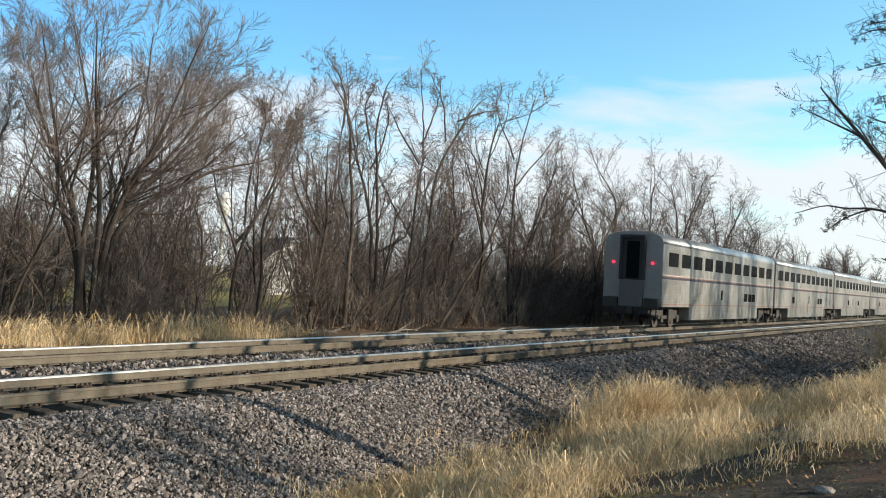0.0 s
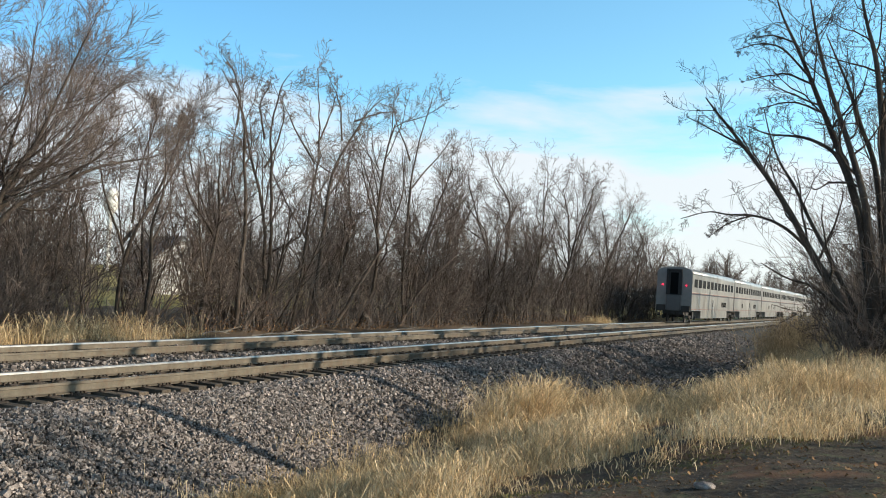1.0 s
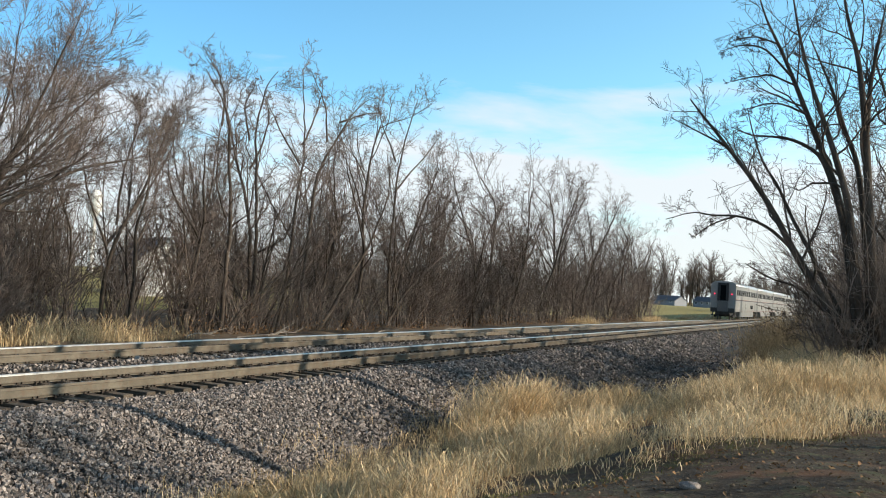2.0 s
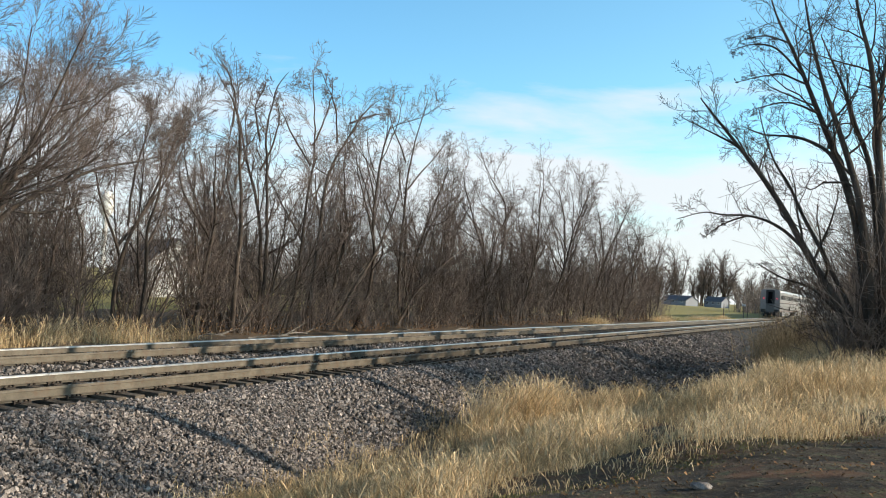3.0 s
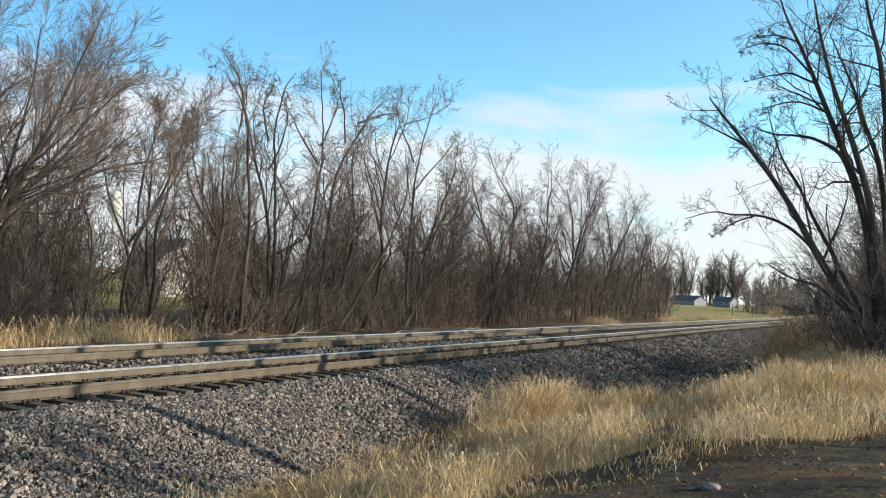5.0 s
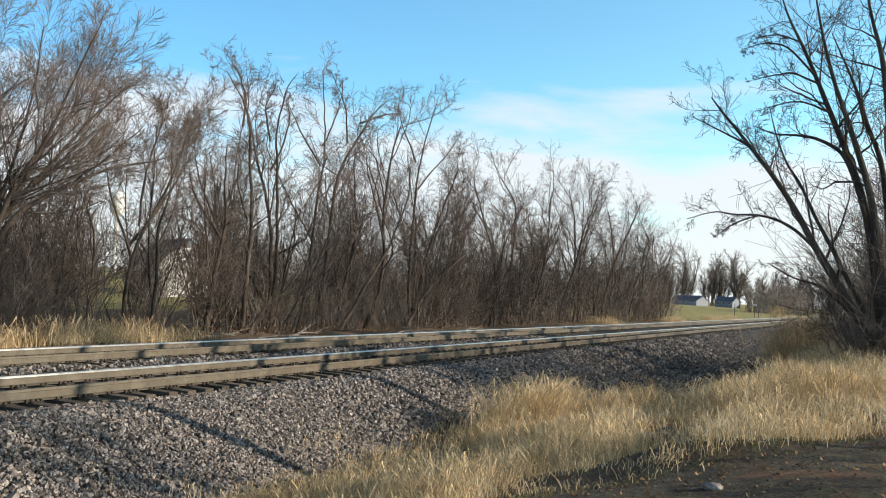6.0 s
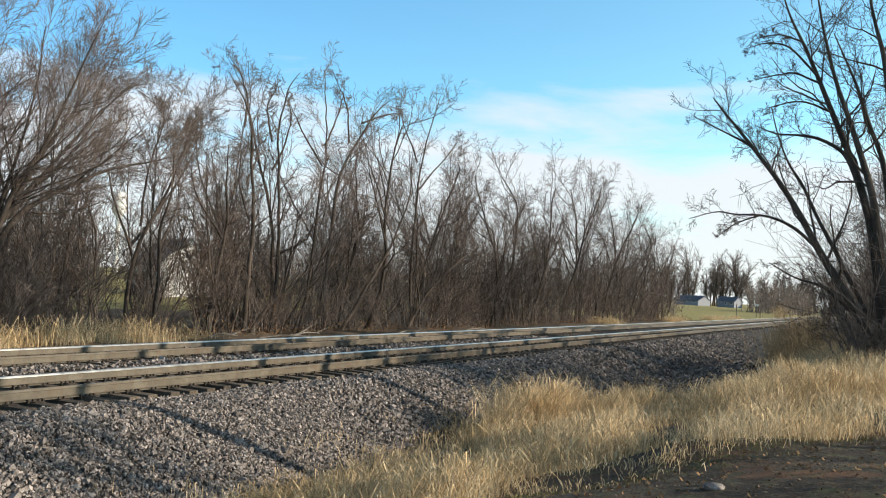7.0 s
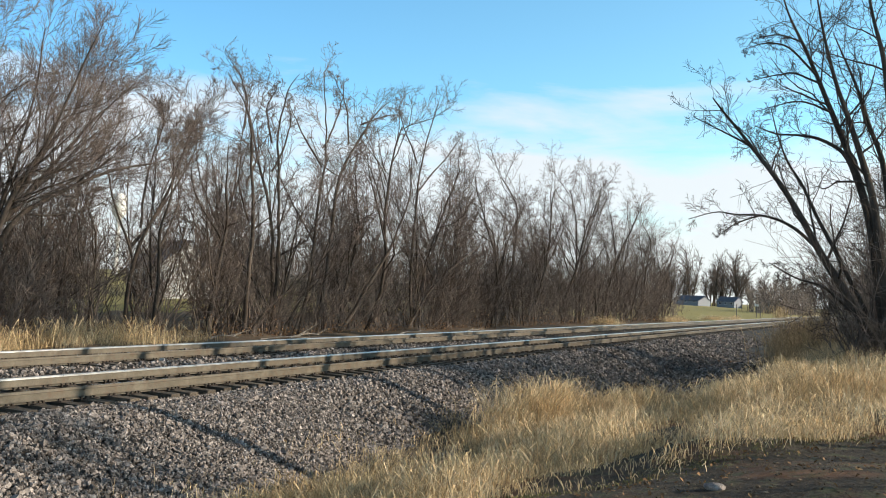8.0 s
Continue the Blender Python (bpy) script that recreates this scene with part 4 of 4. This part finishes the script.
def shell(y0, y1, z0, zs, inset=0.0):
    """A length of car body: straight sides from z0 up to zs, closed below."""
    bm = bmesh.new()
    w = 1.55 - inset
    rings = []
    for y in (y0, y1):
        rings.append([bm.verts.new((x, y, z)) for x, z in ((-w, z0), (w, z0), (w, zs), (-w, zs))])
    a, b = rings
    for i in range(4):
        bm.faces.new((a[i], a[(i + 1) % 4], b[(i + 1) % 4], b[i]))
    bm.faces.new(a[::-1])
    bm.faces.new(b)
    bmesh.ops.recalc_face_normals(bm, faces=bm.faces[:])
    return bm


def roof_mesh(y0, y1):
    """The rounded roof above the side walls."""
    bm = bmesh.new()
    prof = [(1.55, 4.30), (1.53, 4.46), (1.46, 4.60), (1.32, 4.72), (1.05, 4.82), (0.6, 4.90), (0, 4.93)]
    prof = prof + [(-x, z) for x, z in reversed(prof[:-1])]
    rings = [[bm.verts.new((x, y, z)) for x, z in prof] for y in (y0, y1)]
    for i in range(len(prof) - 1):
        f = bm.faces.new((rings[0][i], rings[0][i + 1], rings[1][i + 1], rings[1][i]))
        f.smooth = True
    bm.faces.new((rings[0][0], rings[1][0], rings[1][-1], rings[0][-1]))
    for r in rings:
        bm.faces.new(r)
    bmesh.ops.recalc_face_normals(bm, faces=bm.faces[:])
    return bm


def truck_parts(car, y):
    t = tagged(new("truck"), "")
    bm = bmesh.new()
    for s in (-1, 1):
        box(bm, s * 1.08 - 0.07, y - 1.75, 0.48, s * 1.08 + 0.07, y + 1.75, 0.66, 0.02)
        for a in (-1.3, 1.3):
            box(bm, s * 1.12 - 0.10, y + a - 0.17, 0.30, s * 1.12 + 0.10, y + a + 0.17, 0.62, 0.03)
        box(bm, s * 1.15 - 0.09, y - 0.35, 0.36, s * 1.15 + 0.09, y + 0.35, 0.98, 0.03)
    box(bm, -1.1, y - 0.25, 0.45, 1.1, y + 0.25, 0.85, 0.02)
    bpy.data.objects.remove(t)
    frame_ob = part("truck", bm, TRUCK, car, "sooty cast truck frame with axle boxes")
    for a in (-1.3, 1.3):
        for s in (-1, 1):
            b = bmesh.new()
            rod(b, (s * 0.69, y + a, 0.457), (s * 0.82, y + a, 0.457), 0.457, n=24)
            rod(b, (s * 0.82, y + a, 0.457), (s * 0.88, y + a, 0.457), 0.12, n=12)
            part("wheel", b, WHEEL, frame_ob)
    return frame_ob


LONG = 25.9


def build_car(kind, last=False):
    car = tagged(new("passenger_car"), "weathered double-deck stainless-steel passenger car with tinted windows, thin stripes" , "train car", "cars of the train")
    part("body", shell(0.25, LONG - 0.25, 1.12, 4.30), STEEL, car)
    part("skirt", shell(5.1, LONG - 5.1, 0.42, 1.118, 0.015), STEEL, car, "fluted lower side between the trucks")
    part("roof", roof_mesh(0.25, LONG - 0.25), ROOF, car, "rounded pale steel roof")
    part("underframe", one_box(-0.95, 0.5, 0.62, 0.95, LONG - 0.5, 1.119), TRUCK, car, "sooty underframe behind the trucks")
    for y in (2.9, LONG - 2.9):
        truck_parts(car, y)
    for s in (-1, 1):
        x0, x1 = sorted((s * 1.549, s * 1.562))
        for z0, z1, m, nm in ((2.66, 2.71, RED, "red_stripe"), (2.714, 2.76, WHITE, "white_stripe"), (2.535, 2.656, BLUE, "blue_stripe"), (1.22, 1.26, RED, "red_stripe")):
            part(nm, one_box(x0, 0.3, z0, x1, LONG - 0.3, z1), m, car)
        n = 11
        for i in range(n):
            y = 2.0 + i * (LONG - 4.0) / (n - 1)
            x0, x1 = sorted((s * 1.547, s * 1.566))
            part("window", one_box(x0, y - 0.78, 3.20, x1, y + 0.78, 3.92, 0.006), PANE, car, "tinted upper-deck window")
        for y in {0: (17.5, 18.6, 19.6), 1: (7.0, 18.0, 19.2), 2: (9.5, 16.5)}[kind]:
            part("lower_window", one_box(x0, y - 0.42, 1.52, x1, y + 0.42, 2.02, 0.006), PANE, car)
        d = {0: 11.6, 1: 13.5, 2: 12.5}[kind]
        door = part("door", one_box(*sorted((s * 1.547, s * 1.558))[:1], d - 0.45, 0.62, sorted((s * 1.547, s * 1.558))[1], d + 0.45, 2.40, 0.004), STEEL, car, "side entrance door")
        part("door_window", one_box(x0, d - 0.16, 1.55, x1, d + 0.16, 2.15, 0.006), PANE, door)
    # ends: grey bulkhead, rubber diaphragm, gear below
    for y, out in ((0.25, -1), (LONG - 0.25, 1)):
        a, b = sorted((y, y + out * 0.02))
        prof = [(1.53, 1.14), (1.53, 4.30), (1.51, 4.45), (1.44, 4.59), (1.3, 4.70), (1.03, 4.80), (0.6, 4.88), (0, 4.91)]
        prof = prof + [(-x, z) for x, z in reversed(prof[:-1])]
        bm = bmesh.new()
        fr = [[bm.verts.new((x, yy, z)) for x, z in prof] for yy in (a, b)]
        bm.faces.new(fr[0])
        bm.faces.new(fr[1][::-1])
        for i in range(len(prof)):
            j = (i + 1) % len(prof)
            bm.faces.new((fr[0][i], fr[0][j], fr[1][j], fr[1][i]))
        bmesh.ops.recalc_face_normals(bm, faces=bm.faces[:])
        part("end_wall", bm, ENDGREY, car, "flat grey painted end wall")
        # diaphragm: two posts, a top bow and a recessed curtain
        q = [y + out * 0.02, y + out * 0.24]
        bm = bmesh.new()
        box(bm, -0.68, min(q), 2.42, -0.56, max(q), 4.72, 0.03)
        box(bm, 0.56, min(q), 2.42, 0.68, max(q), 4.72, 0.03)
        box(bm, -0.56, min(q), 4.55, 0.56, max(q), 4.72, 0.03)
        dia = part("diaphragm", bm, RUBBER, car, "black rubber gangway diaphragm")
        part("curtain", one_box(-0.56, min(y + out * 0.02, y + out * 0.06), 2.42, 0.56, max(y + out * 0.02, y + out * 0.06), 4.55), RUBBER, dia)
        part("end_door", one_box(-0.34, min(y + out * 0.06, y + out * 0.08), 2.5, 0.34, max(y + out * 0.06, y + out * 0.08), 4.4, 0.01), PANE, dia, "dark end door")
        bm = bmesh.new()
        box(bm, -0.62, min(q), 1.05, 0.62, max(q), 2.40, 0.04)
        part("end_panel", bm, HOUSING, car, "dark buffer housing below the gangway")
        for s in (-1, 1):
            bm = bmesh.new()
            box(bm, s * 1.08 - 0.38, min(q), 0.98, s * 1.08 + 0.38, max(q), 1.52, 0.03)
            box(bm, s * 1.25 - 0.16, min(q), 0.55, s * 1.25 + 0.16, max(q), 0.68, 0.02)
            rod(bm, (s * 1.38, y + out * 0.2, 0.6), (s * 1.38, y + out * 0.2, 1.1), 0.03)
            rod(bm, (s * 1.12, y + out * 0.2, 0.6), (s * 1.12, y + out * 0.2, 1.1), 0.03)
            part("end_steps", bm, TRUCK, car, "dark steel end step under a box")
        bm = bmesh.new()
        box(bm, -0.9, y - 0.1 if out < 0 else y - 0.5, 0.72, 0.9, y + 0.5 if out < 0 else y + 0.1, 1.10, 0.03)
        rod(bm, (0, y, 0.88), (0, y + out * 0.36, 0.88), 0.11)
        box(bm, -0.16, min(y + out * 0.2, y + out * 0.42), 0.70, 0.16, max(y + out * 0.2, y + out * 0.42), 1.04, 0.04)
        for s in (-0.5, -0.32, 0.36, 0.55):
            rod(bm, (s, y + out * 0.15, 0.95), (s * 0.8, y + out * 0.24, 0.40), 0.028)
        part("coupler", bm, TRUCK, car, "sooty coupler with hanging hoses")
        if last and out < 0:
            for s in (-1.04, 1.04):
                b2 = bmesh.new()
                rod(b2, (s, y - 0.015, 3.30), (s, y - 0.09, 3.30), 0.065, n=16)
                part("tail_lamp", b2, LAMP, car, "lit red tail lamp")
    return car


CARS = [build_car(0, True), build_car(1), build_car(2)]
for i in range(3, 10):
    CARS.append(copy_thing(CARS[1 + i % 2], Matrix.Identity(4)))

# the rear of the train along the line, second by second
RUN = [(0.0, 46.8), (0.5, 65.8), (1.0, 85.3), (1.5, 105.3), (2.0, 126.0), (2.8, 160.3), (3.6, 195.3), (4.4, 231.0), (5.2, 268.0), (6.0, 305.0), (7.0, 351.0), (8.0, 397.0)]


# ---- houses and tower ----
SIDING = material("white_siding", [(0.70, 0.70, 0.69), (0.84, 0.84, 0.83)], 2, 0.6, 0.2, 20, stretch=(1, 1, 8))
GREYSIDE = material("pale_siding", [(0.17, 0.185, 0.215), (0.24, 0.26, 0.30)], 2, 0.7, 0.2, 20, stretch=(1, 1, 8))
# the blue in the shingle colour stands for sky reflected off the roofs
SHINGLE = material("sky_toned_shingles", [(0.07, 0.08, 0.10), (0.14, 0.16, 0.20)], 3, 0.9, 0.4, 30)
GLASS = plain("window_pane", (0.03, 0.035, 0.045), 0.08)


def house(name, x, y, z, turn, wide, deep, wall_h, roof_h, wall_m, label):
    """Gabled house: the ridge runs along its own x."""
    h = tagged(new(name), label, "house")
    part("wall", one_box(-wide / 2, -deep / 2, -0.5, wide / 2, deep / 2, wall_h), wall_m, h)
    for s in (-1, 1):
        bm = bmesh.new()
        a = [bm.verts.new(p) for p in ((s * wide / 2, -deep / 2, wall_h), (s * wide / 2, deep / 2, wall_h), (s * wide / 2, 0, wall_h + roof_h))]
        b = [bm.verts.new((v.co.x - s * 0.15, v.co.y, v.co.z)) for v in a]
        bm.faces.new(a)
        bm.faces.new(b[::-1])
        for i in range(3):
            bm.faces.new((a[i], a[(i + 1) % 3], b[(i + 1) % 3], b[i]))
        bmesh.ops.recalc_face_normals(bm, faces=bm.faces[:])
        part("gable", bm, wall_m, h)
        bm = bmesh.new()
        e = 0.35
        pts = [(-wide / 2 - e, s * (deep / 2 + e), wall_h - roof_h * 2 * e / deep), (wide / 2 + e, s * (deep / 2 + e), wall_h - roof_h * 2 * e / deep), (wide / 2 + e, 0, wall_h + roof_h), (-wide / 2 - e, 0, wall_h + roof_h)]
        lo = [bm.verts.new(p) for p in pts]
        hi = [bm.verts.new((p[0], p[1], p[2] + 0.15)) for p in pts]
        bm.faces.new(lo)
        bm.faces.new(hi[::-1])
        for i in range(4):
            bm.faces.new((lo[i], lo[(i + 1) % 4], hi[(i + 1) % 4], hi[i]))
        bmesh.ops.recalc_face_normals(bm, faces=bm.faces[:])
        part("roof", bm, SHINGLE, h, "blue-grey shingled roof slope")
    for s in (-1, 1):
        for i in range(3):
            u = -wide / 2 + wide * (i + 0.5) / 3
            w = part("window", one_box(u - 0.55, min(s * deep / 2, s * (deep / 2 + 0.05)), 0.95, u + 0.55, max(s * deep / 2, s * (deep / 2 + 0.05)), 2.05), SIDING, h)
            part("pane", one_box(u - 0.45, min(s * (deep / 2 + 0.02), s * (deep / 2 + 0.06)), 1.05, u + 0.45, max(s * (deep / 2 + 0.02), s * (deep / 2 + 0.06)), 1.95), GLASS, w)
    h.matrix_basis = pose(x, y, z, 0, 0, turn)
    return h


house("house", -71.0, 82.0, -0.3, -30, 9, 6.5, 3.0, 2.6, SIDING, "white gabled house behind the bare wood")
house("house", -98.0, 77.6, -0.3, 10, 10, 7, 2.6, 2.0, SIDING, "small white house seen through the trees")
house("house", -78.0, 412.0, 0.5, -28, 13, 8, 1.9, 1.9, GREYSIDE, "long low pale house at the far side of a field")
house("house", -64.5, 425.0, 0.5, -20, 8, 7, 2.3, 1.9, GREYSIDE, "small pale house beyond the field")
house("house", -48.0, 430.0, 0.5, 5, 12, 8, 2.0, 1.6, GREYSIDE, "low grey house among distant trees")


def build_water_tower():
    t = tagged(new("water_tower"), "white painted water tower far beyond the wood", "water tower")
    bm = bmesh.new()
    prof = [(0, 24.6), (1.2, 24.4), (2.0, 23.6), (2.2, 22.2), (2.2, 19.4), (1.9, 18.2), (1.0, 17.2), (0.7, 16.6)]
    rings = [[bm.verts.new((r * math.cos(a), r * math.sin(a), z)) for a in [i * math.tau / 20 for i in range(20)]] for r, z in prof[1:]]
    tip = bm.verts.new((0, 0, prof[0][1]))
    for i in range(20):
        bm.faces.new((tip, rings[0][i], rings[0][(i + 1) % 20])).smooth = True
        for a, b in zip(rings, rings[1:]):
            bm.faces.new((a[i], b[i], b[(i + 1) % 20], a[(i + 1) % 20])).smooth = True
    bm.faces.new(rings[-1])
    bmesh.ops.recalc_face_normals(bm, faces=bm.faces[:])
    part("tank", bm, SIDING, t)
    bm = bmesh.new()
    rod(bm, (0, 0, -1), (0, 0, 16.7), 0.8, 0.65, 16)
    part("shaft", bm, SIDING, t)
    t.location = (-208.8, 215.4, 0)


build_water_tower()


def build_small_things():
    rng = np.random.default_rng(51)
    post_m = plain("weathered_post", (0.16, 0.14, 0.12), 0.8)
    for x, y, h, sign in ((-22.0, 152, 2.3, False), (-22.6, 180, 2.4, True), (-22.3, 183, 2.2, False)):
        z = float(ground_z(x, y))
        p = tagged(new("trackside_post"), "thin weathered post with a small plate beside the line" if sign else "thin weathered post beside the line", "post")
        b = bmesh.new()
        rod(b, (0, 0, -0.3), (0, 0, h), 0.07, 0.06, 8)
        part("post", b, post_m, p)
        if sign:
            part("plate", one_box(-0.35, -0.04, h - 0.25, 0.35, 0.04, h + 0.12, 0.01), SIDING, p, "small pale plate")
        p.location = (x, y, z)
    # pale stone on the path
    b = bmesh.new()
    bmesh.ops.create_icosphere(b, subdivisions=3, radius=1)
    for v in b.verts:
        k = 1 + 0.25 * noise.noise(v.co * 1.7)
        v.co = Vector((v.co.x * 0.10 * k, v.co.y * 0.07 * k, v.co.z * 0.04 * k))
    me = bpy.data.meshes.new("stone")
    b.to_mesh(me)
    b.free()
    me.materials.append(STONE)
    s = tagged(new("stone", me), "flat pale grey stone lying on the dirt", "stone")
    s.location = (-1.41, 8.93, float(ground_z(-1.41, 8.93)) + 0.02)
    # fallen limbs beside the far track
    for x, y, a, length in ((-20.4, 30.2, 70, 2.6), (-20.9, 32.0, 100, 3.0), (-20.3, 40.0, 80, 2.2), (-20.6, 26.5, 95, 1.8), (-20.2, 47.0, 85, 2.0)):
        tb = Tubes()
        d = np.array([math.cos(radians(a)), math.sin(radians(a)), 0.0])
        pts = [d * length * (u - 0.5) + np.array([rng.normal(0, 0.05), rng.normal(0, 0.05), 0.05 + 0.10 * math.sin(u * 3.1)]) for u in np.linspace(0, 1, 7)]
        tb.add(pts, np.linspace(0.032, 0.012, 7), 6)
        for k in (2, 3, 4, 5):
            e = d * 0.6 + rng.normal(0, 0.5, 3)
            e[2] = abs(e[2]) * 0.5
            tb.add([pts[k], pts[k] + e * 0.35, pts[k] + e * 0.7], [0.02, 0.014, 0.008], 4)
        me = tb.mesh("fallen_branch")
        me.materials.append(FALLEN)
        o = tagged(new("fallen_branch", me), "grey fallen branch lying on the gravel", "branch")
        o.location = (x, y, float(ground_z(x, y)) + 0.02)
    # curled dead leaves at the foot of the wood and on the path
    pts = [(-22.0 - rng.exponential(1.3), 8 + 110 * rng.random() ** 1.3) for _ in range(8000)] + [(rng.uniform(-2.6, 2.5), rng.uniform(5, 17)) for _ in range(1200)]
    P = np.array(pts)
    n = len(P)
    a, t2, sz = rng.uniform(0, 6.28, n), rng.normal(0, 0.5, n), np.where(P[:, 0] < -15, rng.uniform(0.025, 0.06, n), rng.uniform(0.012, 0.03, n))
    u = np.stack([np.cos(a), np.sin(a), t2], 1) * sz[:, None]
    v = np.stack([-np.sin(a), np.cos(a), rng.normal(0, 0.5, n)], 1) * sz[:, None] * 0.6
    up = np.array([0, 0, 1.0])
    lift = np.where(P[:, 0] < -15, rng.exponential(0.25, n), 0.015)
    c = np.stack([P[:, 0], P[:, 1], ground_z(P[:, 0], P[:, 1]) + lift], 1)
    V = np.stack([c - u, c - v + up * sz[:, None] * 0.3, c + u, c + v + up * sz[:, None] * 0.3, c - u * 0.9 - up * 0.004, c + u * 0.9 - up * 0.004], 1).reshape(-1, 3)
    f = np.array([[0, 1, 2], [0, 2, 3], [4, 5, 1], [4, 3, 5]])
    me = np_mesh("dead_leaves", V, (f[None] + (np.arange(n) * 6)[:, None, None]).reshape(-1, 3))
    me.materials.append(LEAF)
    tagged(new("dead_leaves", me), "curled russet and brown fallen leaves", "leaves", kind="stuff")


def build_pebbles():
    """Crumbs of earth and small stones strewn over the bare path."""
    rng = np.random.default_rng(61)
    n = 7000
    y = 6 + 12 * rng.random(n) ** 1.3
    x = path_edge(y) + 5.5 * rng.random(n) ** 1.4
    size = 0.009 * rng.lognormal(0, 0.45, (n, 1, 1))
    corner = np.array([[1, 0, 0], [-1, 0, 0], [0, 1, 0], [0, -1, 0], [0, 0, 0.7], [0, 0, -0.5]], float)
    P = corner[None] * rng.uniform(0.6, 1.3, (n, 6, 3)) * size
    a = rng.uniform(0, math.tau, n)
    X = P[:, :, 0] * np.cos(a)[:, None] - P[:, :, 1] * np.sin(a)[:, None] + x[:, None]
    Y = P[:, :, 0] * np.sin(a)[:, None] + P[:, :, 1] * np.cos(a)[:, None] + y[:, None]
    Z = P[:, :, 2] + (ground_z(x, y) + 0.004)[:, None]
    f = np.array([[0, 2, 4], [2, 1, 4], [1, 3, 4], [3, 0, 4], [2, 0, 5], [1, 2, 5], [3, 1, 5], [0, 3, 5]])
    me = np_mesh("pebbles", np.stack([X, Y, Z], -1).reshape(-1, 3), (f[None] + (np.arange(n) * 6)[:, None, None]).reshape(-1, 3))
    me.materials.append(CLOD)
    tagged(new("pebbles", me), "crumbs of brown earth and small stones on the path", "pebbles", kind="stuff")


CLOD = material("earth_crumbs", [(0.05, 0.036, 0.024), (0.13, 0.096, 0.065), (0.26, 0.20, 0.14)], 6, 0.95, 0.0, 40, random_from="island", spread=0.6)
build_pebbles()
FALLEN = material("bleached_wood", [(0.12, 0.105, 0.09), (0.22, 0.195, 0.165), (0.33, 0.30, 0.26)], 5, 0.9, 0.4, 40)
LEAF = material("dead_leaf", [(0.13, 0.065, 0.03), (0.26, 0.14, 0.06), (0.36, 0.24, 0.12)], 2, 0.8, 0.0, 20, random_from="island", spread=0.45)
build_small_things()


def motions():
    for i, c in enumerate(CARS):
        walk(c, [(t, pose(FAR, s + i * LONG, 0)) for t, s in RUN])


motions()
